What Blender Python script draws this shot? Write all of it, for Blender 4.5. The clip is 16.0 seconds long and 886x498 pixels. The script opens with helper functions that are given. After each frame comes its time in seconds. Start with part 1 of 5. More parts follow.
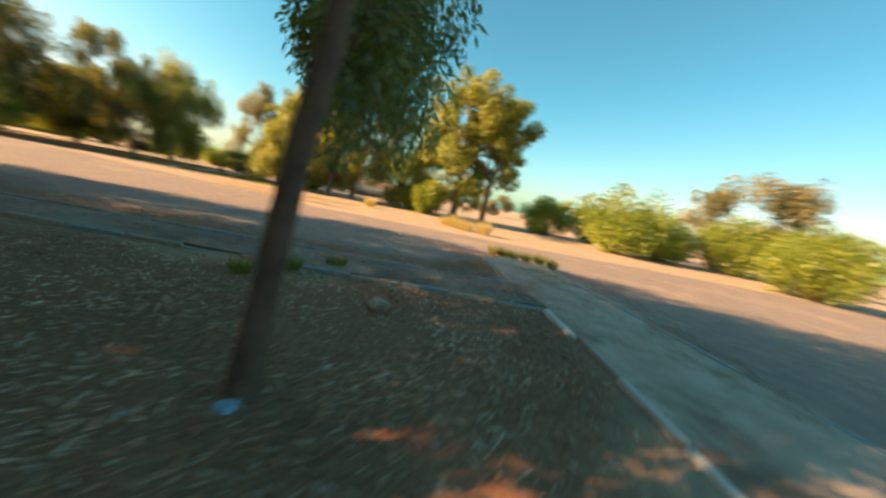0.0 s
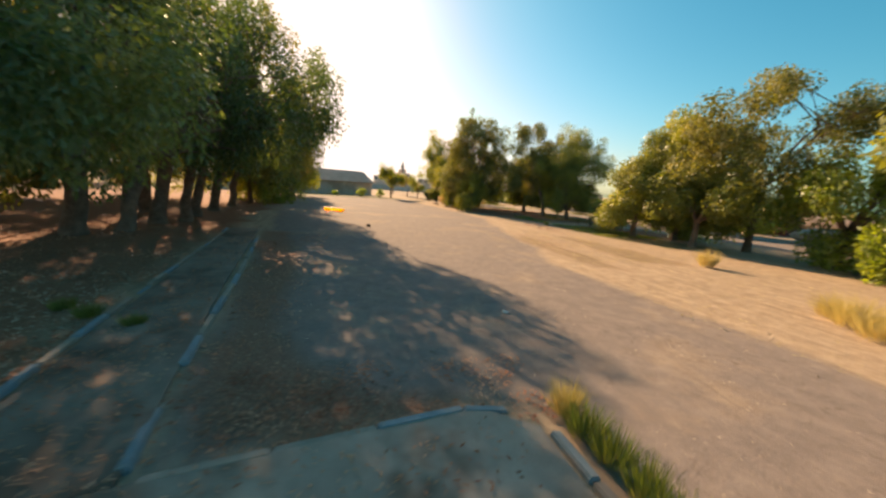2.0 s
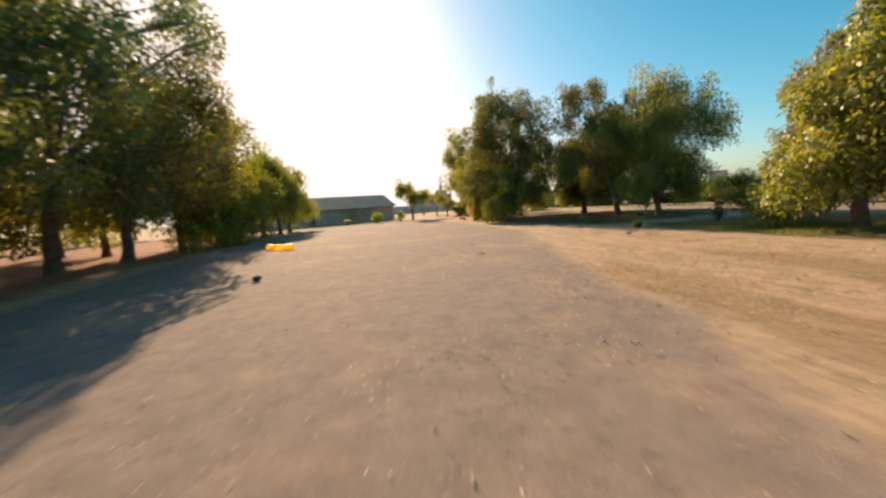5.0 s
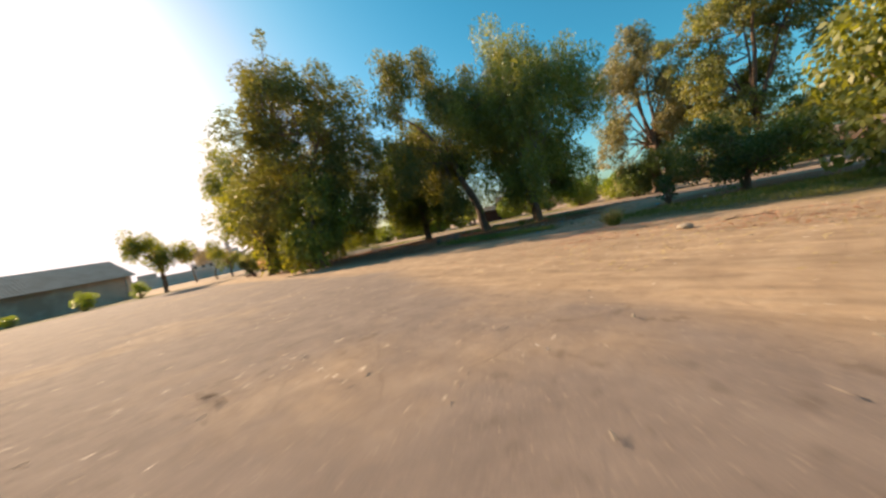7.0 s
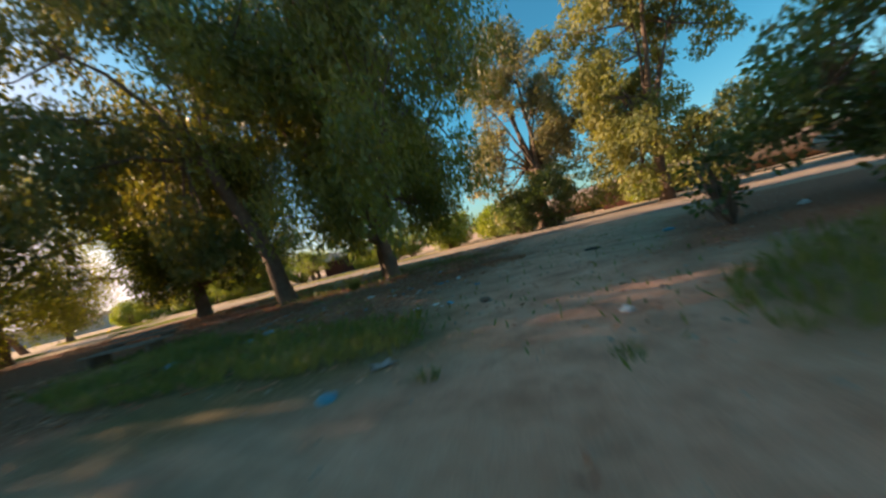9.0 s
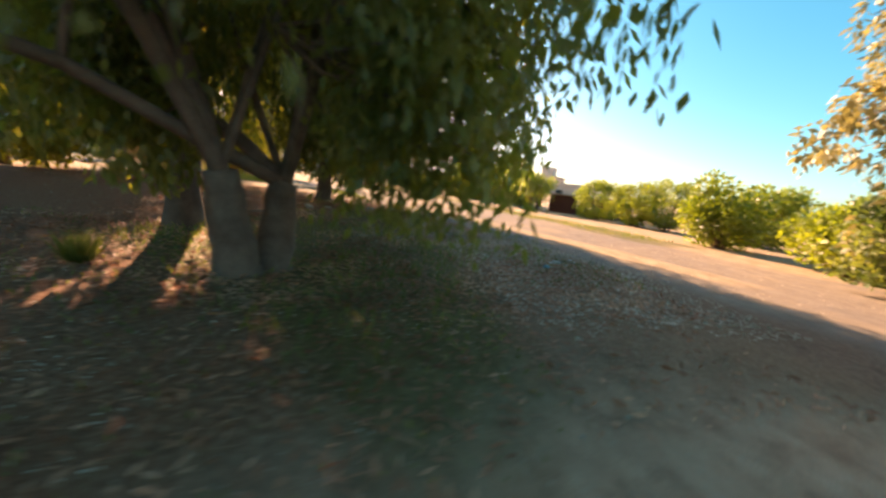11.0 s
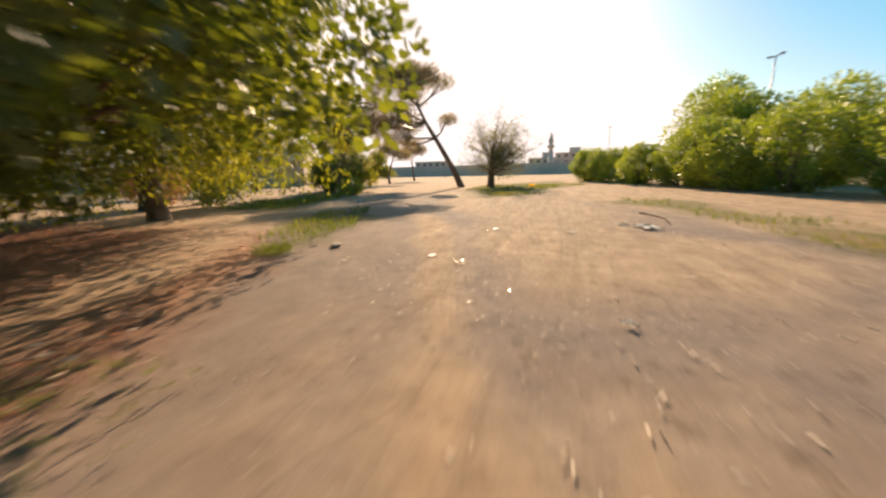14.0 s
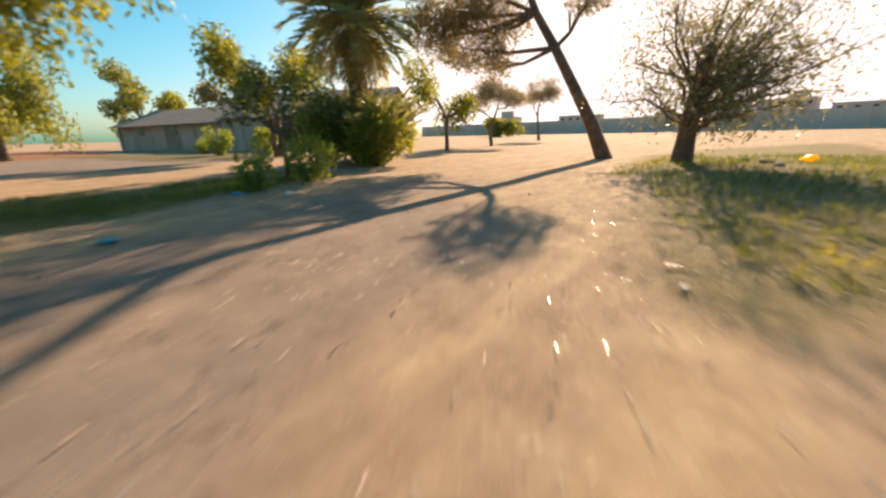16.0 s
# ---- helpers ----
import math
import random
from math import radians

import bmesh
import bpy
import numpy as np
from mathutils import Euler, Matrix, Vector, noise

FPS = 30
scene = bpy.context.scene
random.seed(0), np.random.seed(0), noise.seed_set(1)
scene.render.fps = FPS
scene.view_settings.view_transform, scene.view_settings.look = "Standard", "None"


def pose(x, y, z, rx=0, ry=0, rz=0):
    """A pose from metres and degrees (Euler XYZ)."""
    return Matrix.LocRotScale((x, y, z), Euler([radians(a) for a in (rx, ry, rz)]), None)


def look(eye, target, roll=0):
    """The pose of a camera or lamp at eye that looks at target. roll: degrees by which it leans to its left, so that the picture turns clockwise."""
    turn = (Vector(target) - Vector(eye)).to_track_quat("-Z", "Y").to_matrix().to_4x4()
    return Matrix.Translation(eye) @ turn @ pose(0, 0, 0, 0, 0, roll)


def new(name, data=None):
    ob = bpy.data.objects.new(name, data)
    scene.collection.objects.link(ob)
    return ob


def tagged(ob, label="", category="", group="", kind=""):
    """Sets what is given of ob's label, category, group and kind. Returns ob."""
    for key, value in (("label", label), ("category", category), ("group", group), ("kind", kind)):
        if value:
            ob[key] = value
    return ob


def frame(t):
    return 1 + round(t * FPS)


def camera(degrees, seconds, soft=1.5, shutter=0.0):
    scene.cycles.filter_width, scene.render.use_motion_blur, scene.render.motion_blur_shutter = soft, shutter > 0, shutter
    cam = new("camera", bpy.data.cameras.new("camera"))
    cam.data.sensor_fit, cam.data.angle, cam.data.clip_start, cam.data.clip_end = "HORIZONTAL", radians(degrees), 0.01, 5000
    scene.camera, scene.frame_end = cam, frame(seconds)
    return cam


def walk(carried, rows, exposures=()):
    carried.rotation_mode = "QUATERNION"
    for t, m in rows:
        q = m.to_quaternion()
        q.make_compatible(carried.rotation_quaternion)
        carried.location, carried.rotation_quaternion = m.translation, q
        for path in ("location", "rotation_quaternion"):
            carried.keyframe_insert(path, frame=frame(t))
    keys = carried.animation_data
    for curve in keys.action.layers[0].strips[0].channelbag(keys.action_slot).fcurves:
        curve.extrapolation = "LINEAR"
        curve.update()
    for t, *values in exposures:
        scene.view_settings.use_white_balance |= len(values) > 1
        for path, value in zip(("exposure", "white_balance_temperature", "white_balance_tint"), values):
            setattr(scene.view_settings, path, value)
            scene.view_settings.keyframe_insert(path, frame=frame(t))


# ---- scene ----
cam = camera(102.8, 16.0, soft=2.5, shutter=0.4)
PATH = [
    (0, (2.08, 0.358, 1.7), (1.964, 2.334, 1.418), 11.1),
    (0.5, (5.052, 2.961, 2.475), (3.971, 4.599, 2.088), 9.2),
    (1, (6.756, 5.777, 2.968), (5.215, 6.984, 2.558), 7.1),
    (1.5, (7.188, 8.407, 3.041), (5.401, 9.215, 2.65), 5.3),
    (2, (6.561, 10.496, 2.721), (4.659, 11.009, 2.372), 4.0),
    (2.5, (5.237, 12.099, 2.149), (3.29, 12.439, 1.84), 3.0),
    (3, (3.481, 13.188, 1.718), (1.514, 13.414, 1.436), 2.1),
    (3.5, (1.681, 14.133, 1.69), (-0.297, 14.26, 1.43), 1.0),
    (4, (-0.269, 14.84, 1.68), (-2.251, 14.914, 1.42), -0.4),
    (4.5, (-2.465, 15.38, 1.68), (-4.446, 15.474, 1.43), -2.2),
    (5, (-4.999, 15.823, 1.7), (-6.973, 16.038, 1.46), -4.2),
    (5.5, (-7.966, 16.242, 1.659), (-9.901, 16.702, 1.445), -6.2),
    (6, (-11.181, 16.673, 1.247), (-13.021, 17.438, 1.073), -8.4),
    (6.5, (-14.023, 17.302, 1.095), (-15.74, 18.315, 0.941), -10.5),
    (7, (-16.411, 18.655, 0.861), (-18.014, 19.844, 0.726), -11.9),
    (7.5, (-17.952, 20.561, 0.664), (-19.426, 21.907, 0.543), -12.9),
    (8, (-19.666, 22.224, 0.816), (-20.907, 23.788, 0.701), -14.8),
    (8.5, (-20.828, 24.302, 0.76), (-21.914, 25.981, 0.678), -15.5),
    (9, (-21.909, 26.465, 0.61), (-22.946, 28.174, 0.568), -14.0),
    (9.5, (-22.478, 28.548, 0.699), (-23.701, 30.129, 0.612), -7.6),
    (10, (-23.351, 30.499, 0.768), (-24.868, 31.787, 0.567), -0.2),
    (10.5, (-23.91, 32.573, 0.904), (-25.662, 33.492, 0.606), 5.1),
    (11, (-24.161, 34.699, 1.113), (-26.063, 35.201, 0.751), 6.9),
    (11.5, (-24.58, 36.59, 1.309), (-26.537, 36.697, 0.909), 6.2),
    (12, (-25.644, 37.955, 1.403), (-27.592, 37.764, 0.989), 4.0),
    (12.5, (-27.831, 38.506, 1.31), (-29.76, 38.171, 0.9), 1.5),
    (13, (-30.738, 38.553, 1.094), (-32.659, 38.167, 0.694), -1.0),
    (13.5, (-34.099, 38.529, 0.977), (-36.004, 38.073, 0.576), -1.9),
    (14, (-37.247, 38.648, 1.019), (-39.097, 38.02, 0.595), -1.4),
    (14.5, (-40.099, 38.584, 0.992), (-41.823, 37.697, 0.499), 1.5),
    (15, (-43.241, 38.139, 0.902), (-44.784, 36.998, 0.34), 2.2),
    (15.5, (-46.147, 37.215, 0.861), (-47.578, 35.961, 0.245), 1.4),
    (16, (-48.949, 35.675, 0.898), (-50.382, 34.428, 0.273), -1.6),
]
EXPOSURE = [(0, 1.65, 9000, 22), (0.7, 1.65, 8600, 19), (1.5, 1.15, 7700, 17), (2, 1.1, 7800, 17), (2.5, 0.92, 7300, 15), (3, 1.1, 7700, 17), (5.5, 0.93, 7100, 15), (7, 1.05, 6900, 14), (8, 1.2, 6700, 16), (8.5, 1.35, 7200, 18), (9, 1.15, 7100, 20), (9.5, 1.35, 8100, 29), (10, 1.9, 8100, 29), (12.5, 1.45, 8200, 26), (13, 1.1, 7400, 18), (13.5, 0.95, 7000, 14), (14.5, 0.95, 7000, 15), (15.2, 1.1, 7000, 15), (16, 1.15, 7100, 16)]
walk(cam, [(t, look(eye, target, roll)) for t, eye, target, roll in PATH], EXPOSURE)

# ---- light ----
SUN_AZ, SUN_EL = 106.0, 25.5      # degrees left of +y, degrees above the horizon
to_sun = Vector((-math.sin(radians(SUN_AZ)) * math.cos(radians(SUN_EL)), math.cos(radians(SUN_AZ)) * math.cos(radians(SUN_EL)), math.sin(radians(SUN_EL))))
world = bpy.data.worlds.new("world")
scene.world = world
world.use_nodes = True
wn, wl = world.node_tree.nodes, world.node_tree.links
sky = wn.new("ShaderNodeTexSky")
sky.sky_type = "NISHITA"
sky.sun_disc = False
sky.sun_elevation = radians(SUN_EL)
sky.sun_rotation = -radians(SUN_AZ)
sky.air_density, sky.dust_density, sky.ozone_density = 1.0, 1.2, 2.0
tone = wn.new("ShaderNodeMix")
tone.data_type, tone.blend_type = "RGBA", "MULTIPLY"
tone.inputs[0].default_value = 1.0
# hazy evening air: clear turquoise sky, paler and warmer where it is bright round the sun
grey = wn.new("ShaderNodeSeparateColor")
haze = wn.new("ShaderNodeValToRGB")
span = wn.new("ShaderNodeMath")
span.operation = "MULTIPLY"
span.inputs[1].default_value = 0.1
wl.new(sky.outputs[0], grey.inputs[0])
wl.new(grey.outputs[0], span.inputs[0])
wl.new(span.outputs[0], haze.inputs[0])
for el, (p, tint) in zip((haze.color_ramp.elements[0], haze.color_ramp.elements[1], haze.color_ramp.elements.new(0.5), haze.color_ramp.elements.new(0.6)), ((0.15, (0.21, 0.95, 1.0)), (0.85, (1.0, 0.84, 0.82)), (0.29, (0.47, 0.97, 1.0)), (0.46, (0.76, 0.93, 0.95)))):
    el.position, el.color = p, (*tint, 1)
wl.new(haze.outputs[0], tone.inputs[7])
wl.new(sky.outputs[0], tone.inputs[6])
# the thick haze round the sun levels off to an even white
cap = wn.new("ShaderNodeMix")
cap.data_type, cap.blend_type = "RGBA", "DARKEN"
cap.inputs[0].default_value = 1.0
cap.inputs[7].default_value = (7.8, 7.1, 7.0, 1)
wl.new(tone.outputs[2], cap.inputs[6])
wl.new(cap.outputs[2], wn["Background"].inputs[0])
wn["Background"].inputs[1].default_value = 0.083
sun = new("sun", bpy.data.lights.new("sun", "SUN"))
sun.data.energy, sun.data.angle, sun.data.color = 5.0, radians(0.6), (1.0, 0.77, 0.52)
sun.matrix_world = look((0, 0, 0), -to_sun)
sun.location = (0, 0, 60)

# ---- materials ----
def mat(name, rough=0.85):
    m = bpy.data.materials.new(name)
    m.use_nodes = True
    nt = m.node_tree
    b = nt.nodes["Principled BSDF"]
    b.inputs["Roughness"].default_value = rough
    return m, nt, b


def node(nt, kind, **values):
    n = nt.nodes.new(kind)
    for key, v in values.items():
        n.inputs[key].default_value = v
    return n


def noise_tex(nt, scale, detail=4.0, rough=0.6, vec=None):
    n = node(nt, "ShaderNodeTexNoise", Scale=scale, Detail=detail, Roughness=rough)
    if vec is not None:
        nt.links.new(vec, n.inputs["Vector"])
    return n


def ramp(nt, source, stops):
    r = nt.nodes.new("ShaderNodeValToRGB")
    e = r.color_ramp.elements
    while len(e) < len(stops):
        e.new(0.5)
    for el, (p, c) in zip(e, stops):
        el.position, el.color = p, (*c, 1)
    nt.links.new(source, r.inputs[0])
    return r


def mix(nt, fac, a, b, mode="MIX"):
    m = nt.nodes.new("ShaderNodeMix")
    m.data_type, m.blend_type = "RGBA", mode
    for socket, v in ((m.inputs[0], fac), (m.inputs[6], a), (m.inputs[7], b)):
        if isinstance(v, (int, float)):
            socket.default_value = v
        elif isinstance(v, tuple):
            socket.default_value = (*v, 1)
        else:
            nt.links.new(v, socket)
    return m.outputs[2]


def bump(nt, b, height, strength=0.4, distance=0.02):
    n = node(nt, "ShaderNodeBump", Strength=strength, Distance=distance)
    nt.links.new(height, n.inputs["Height"])
    nt.links.new(n.outputs[0], b.inputs["Normal"])


def surface(name, c1, c2, scale=6.0, rough=0.85, fine=60.0, relief=0.3, metallic=0.0, dirt=None):
    """A two-scale mottled surface with fine relief."""
    m, nt, b = mat(name, rough)
    co = nt.nodes.new("ShaderNodeTexCoord").outputs["Object"]
    n1, n2 = noise_tex(nt, scale, 5, 0.65, co), noise_tex(nt, fine, 3, 0.6, co)
    col = ramp(nt, n1.outputs[0], [(0.3, c1), (0.7, c2)]).outputs[0]
    col = mix(nt, 0.35, col, ramp(nt, n2.outputs[0], [(0.3, (0.55, 0.55, 0.55)), (0.7, (1, 1, 1))]).outputs[0], "MULTIPLY")
    if dirt:
        n3 = noise_tex(nt, scale * 0.37, 4, 0.7, co)
        col = mix(nt, ramp(nt, n3.outputs[0], [(0.48, (0, 0, 0)), (0.62, (1, 1, 1))]).outputs[0], col, dirt)
    rnd = nt.nodes.new("ShaderNodeObjectInfo").outputs["Random"]
    col = mix(nt, 1.0, col, ramp(nt, rnd, [(0, (0.82, 0.82, 0.82)), (1, (1, 1, 1))]).outputs[0], "MULTIPLY")
    nt.links.new(col, b.inputs["Base Color"])
    b.inputs["Metallic"].default_value = metallic
    bump(nt, b, n2.outputs[0], relief, 0.01)
    return m


def leaf_material(name, dark, mid, light, glow, shine=0.45):
    """Leaves: each one its own tint, light passing through the blade."""
    m, nt, b = mat(name, shine)
    geo = nt.nodes.new("ShaderNodeNewGeometry")
    co = nt.nodes.new("ShaderNodeTexCoord").outputs["Object"]
    big = noise_tex(nt, 0.7, 3, 0.6, co)
    tint = ramp(nt, geo.outputs["Random Per Island"], [(0.0, dark), (0.55, mid), (1.0, light)]).outputs[0]
    tint = mix(nt, 0.68, tint, ramp(nt, big.outputs[0], [(0.34, dark), (0.5, mid), (0.68, light)]).outputs[0])
    nt.links.new(tint, b.inputs["Base Color"])
    b.inputs["Specular IOR Level"].default_value = 0.35
    t = nt.nodes.new("ShaderNodeBsdfTranslucent")
    nt.links.new(mix(nt, 1.0, tint, glow, "MULTIPLY"), t.inputs[0])
    a = nt.nodes.new("ShaderNodeAddShader")
    nt.links.new(b.outputs[0], a.inputs[0])
    nt.links.new(t.outputs[0], a.inputs[1])
    nt.links.new(a.outputs[0], nt.nodes["Material Output"].inputs[0])
    return m


LEAF_EUC = leaf_material("eucalyptus_leaf", (0.04, 0.054, 0.018), (0.096, 0.1, 0.029), (0.195, 0.165, 0.05), (1.05, 0.95, 0.33), 0.65)
# eucalyptus leaf darkened to teal: on grove crowns the shade is in the colour
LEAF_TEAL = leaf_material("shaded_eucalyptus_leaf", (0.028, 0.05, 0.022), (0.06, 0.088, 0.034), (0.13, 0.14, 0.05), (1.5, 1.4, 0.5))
LEAF_OLIVE = leaf_material("olive_pepper_leaf", (0.046, 0.062, 0.017), (0.10, 0.112, 0.027), (0.19, 0.18, 0.045), (1.6, 1.45, 0.45))
LEAF_DRY = leaf_material("pale_eucalyptus_leaf", (0.06, 0.071, 0.032), (0.128, 0.122, 0.06), (0.226, 0.194, 0.108), (1.15, 1.04, 0.56))
LEAF_PEP = leaf_material("pepper_leaf", (0.046, 0.064, 0.014), (0.106, 0.12, 0.023), (0.20, 0.19, 0.04), (1.5, 1.35, 0.36), 0.6)
LEAF_BUSH = leaf_material("shrub_leaf", (0.05, 0.074, 0.016), (0.112, 0.138, 0.026), (0.19, 0.205, 0.04), (1.5, 1.45, 0.42))
# dark leaf; on grove crowns this colour stands in for shade
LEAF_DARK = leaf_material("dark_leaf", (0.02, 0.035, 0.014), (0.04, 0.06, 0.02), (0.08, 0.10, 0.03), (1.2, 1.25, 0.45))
LEAF_CAROB = leaf_material("carob_leaf", (0.024, 0.036, 0.011), (0.05, 0.064, 0.016), (0.105, 0.112, 0.027), (1.9, 1.75, 0.35), 0.6)
# brighter copy of the eucalyptus leaf, with sunlight put into its colour
LEAF_GOLD = leaf_material("sunlit_eucalyptus_leaf", (0.05, 0.064, 0.021), (0.112, 0.118, 0.036), (0.215, 0.19, 0.064), (1.15, 1.08, 0.42), 0.65)
# palm and needle colours are lightened to stand in for haze towards the sun
LEAF_PALM = leaf_material("palm_leaf", (0.075, 0.085, 0.04), (0.13, 0.135, 0.062), (0.22, 0.205, 0.105), (1.4, 1.3, 0.7))
NEEDLE = leaf_material("pine_needle", (0.075, 0.066, 0.042), (0.115, 0.10, 0.062), (0.17, 0.15, 0.095), (1.5, 1.3, 0.95), 0.7)
GRASS = leaf_material("grass_blade", (0.04, 0.062, 0.014), (0.085, 0.105, 0.024), (0.24, 0.19, 0.07), (1.0, 1.0, 0.4), 0.6)
GRASS_DRY = leaf_material("dry_grass_blade", (0.16, 0.135, 0.05), (0.28, 0.23, 0.095), (0.44, 0.36, 0.19), (1.0, 0.9, 0.55), 0.6)
LITTER = leaf_material("fallen_leaf", (0.135, 0.042, 0.021), (0.325, 0.128, 0.067), (0.62, 0.38, 0.255), (0.5, 0.4, 0.28), 0.7)
WITHERED = leaf_material("withered_leaf", (0.15, 0.09, 0.05), (0.30, 0.20, 0.115), (0.46, 0.34, 0.22), (0.9, 0.75, 0.5), 0.6)
CHIP = leaf_material("pale_chip", (0.22, 0.16, 0.11), (0.40, 0.32, 0.24), (0.62, 0.54, 0.44), (0.4, 0.35, 0.3), 0.6)
# lightened as well, with some of that haze in the bark colour
BARK = surface("bark", (0.13, 0.08, 0.055), (0.29, 0.195, 0.14), 3.5, 0.9, 40, 0.8)
BARK_BROWN = surface("brown_bark", (0.065, 0.036, 0.024), (0.16, 0.095, 0.065), 4.5, 0.9, 45, 0.9)
BARK_PALE = surface("pale_bark", (0.17, 0.12, 0.09), (0.36, 0.28, 0.21), 2.5, 0.85, 30, 0.6)
CONCRETE = surface("concrete", (0.33, 0.235, 0.175), (0.50, 0.38, 0.29), 1.3, 0.9, 70, 0.35, dirt=(0.19, 0.112, 0.07))
KERB_BLUE = surface("worn_blue_paint", (0.17, 0.25, 0.28), (0.32, 0.36, 0.36), 4, 0.85, 50, 0.5, dirt=(0.30, 0.21, 0.145))
KERB_PALE = surface("chalky_kerb_paint", (0.52, 0.45, 0.38), (0.74, 0.68, 0.60), 4, 0.85, 50, 0.5, dirt=(0.33, 0.24, 0.17))
KERB_WHITE = surface("worn_white_paint", (0.30, 0.235, 0.175), (0.46, 0.38, 0.30), 3, 0.85, 50, 0.5, dirt=(0.21, 0.15, 0.105))
SOILED = surface("soil-covered_concrete", (0.21, 0.135, 0.095), (0.34, 0.245, 0.185), 1.1, 0.95, 60, 0.6, dirt=(0.13, 0.082, 0.055))
STONE = surface("pale_stone", (0.34, 0.28, 0.21), (0.55, 0.47, 0.37), 5, 0.9, 50, 0.6)
PLASTER = surface("weathered_plaster", (0.60, 0.48, 0.38), (0.76, 0.64, 0.52), 0.6, 0.9, 12, 0.3, dirt=(0.46, 0.35, 0.27))
ROOFING = surface("sheet_roofing", (0.36, 0.26, 0.20), (0.48, 0.36, 0.29), 0.8, 0.9, 14, 0.3)
FAR_WALL = surface("distant_plaster", (0.60, 0.47, 0.39), (0.74, 0.60, 0.51), 0.3, 0.9, 4, 0.1)
GLASS_DARK = surface("dark_window", (0.03, 0.035, 0.04), (0.05, 0.055, 0.06), 2, 0.2, 20, 0.0)
RUST = surface("rust_red_sheet", (0.085, 0.026, 0.02), (0.15, 0.05, 0.036), 1.5, 0.7, 25, 0.3)
STEEL = surface("galvanised_steel", (0.35, 0.36, 0.37), (0.5, 0.5, 0.5), 3, 0.5, 40, 0.1, 0.6)
YELLOW = leaf_material("yellow_plastic", (0.56, 0.37, 0.012), (0.70, 0.48, 0.018), (0.78, 0.56, 0.03), (1.15, 1.1, 1.0), 0.4)
DARK_EARTH = surface("dark_earth", (0.022, 0.016, 0.013), (0.05, 0.036, 0.028), 9, 0.95, 60, 0.5)
WHITE_PLASTIC = surface("white_plastic", (0.62, 0.62, 0.60), (0.82, 0.82, 0.80), 9, 0.4, 60, 0.3)
BLUE_PLASTIC = surface("blue_plastic", (0.03, 0.30, 0.42), (0.06, 0.42, 0.55), 9, 0.4, 60, 0.3)
BLACK_PLASTIC = surface("black_plastic", (0.012, 0.013, 0.018), (0.03, 0.03, 0.04), 9, 0.35, 60, 0.3)
WOOD = surface("grey_weathered_wood", (0.20, 0.16, 0.12), (0.34, 0.28, 0.22), 7, 0.85, 60, 0.5)
DEADWOOD = surface("dead_wood", (0.26, 0.21, 0.16), (0.42, 0.35, 0.28), 7, 0.85, 60, 0.5)
SHARD = surface("broken_glass", (0.30, 0.36, 0.34), (0.55, 0.60, 0.58), 30, 0.16, 90, 0.0)
RUBBER = surface("rubber", (0.015, 0.015, 0.016), (0.03, 0.03, 0.03), 9, 0.7, 60, 0.3)

# ---- helpers of this scene ----
def mesh_of(name, verts, faces, material, smooth=False):
    me = bpy.data.meshes.new(name)
    me.from_pydata([tuple(v) for v in verts], [], [tuple(f) for f in faces])
    me.materials.append(material)
    if smooth:
        me.polygons.foreach_set("use_smooth", np.ones(len(me.polygons), dtype=bool))
    me.update()
    return me


def part(name, bm, material, parent=None, label="", smooth=False):
    """Links a bmesh or a mesh as one object under a thing or a part."""
    if isinstance(bm, bpy.types.Mesh):
        me = bm
    else:
        me = bpy.data.meshes.new(name)
        bm.to_mesh(me)
        bm.free()
        me.materials.append(material)
        if smooth:
            me.polygons.foreach_set("use_smooth", np.ones(len(me.polygons), dtype=bool))
    ob = new(name, me)
    if parent is not None:
        ob.parent = parent
    if label:
        tagged(ob, label)
    return ob


def thing(name, m, label, category, group="", kind=""):
    ob = new(name)
    ob.matrix_basis = m
    return tagged(ob, label, category, group, kind)


def box(sx, sy, sz, at=(0, 0, 0), bevel=0.0, bm=None, turn=0.0):
    bm = bm or bmesh.new()
    m = Matrix.Translation(at) @ Matrix.Rotation(turn, 4, "Z") @ Matrix.Diagonal((sx, sy, sz, 1))
    made = bmesh.ops.create_cube(bm, size=1, matrix=m)
    if bevel:
        edges = list({e for v in made["verts"] for e in v.link_edges})
        bmesh.ops.bevel(bm, geom=edges, offset=bevel, segments=2, affect="EDGES")
    return bm


class Tubes:
    """Collects tapered tubes into one mesh."""

    def __init__(self):
        self.v, self.f = [], []

    def add(self, pts, radii, sides=7, rough=0.0, rng=None):
        pts = [Vector(p) for p in pts]
        start = len(self.v)
        for i, p in enumerate(pts):
            d = (pts[min(i + 1, len(pts) - 1)] - pts[max(i - 1, 0)]).normalized()
            a = d.orthogonal().normalized() if i == 0 else (a - d * a.dot(d)).normalized()
            b = d.cross(a)
            for k in range(sides):
                w = 2 * math.pi * k / sides
                r = radii[i] * (1 + (rough * (rng.random() - 0.5) if rng else 0))
                self.v.append(p + a * (r * math.cos(w)) + b * (r * math.sin(w)))
        for i in range(len(pts) - 1):
            for k in range(sides):
                q = start + i * sides
                self.f.append((q + k, q + (k + 1) % sides, q + sides + (k + 1) % sides, q + sides + k))
        self.f.append(tuple(start + (len(pts) - 1) * sides + k for k in range(sides)))

    def mesh(self, name, material):
        return mesh_of(name, self.v, self.f, material, True)


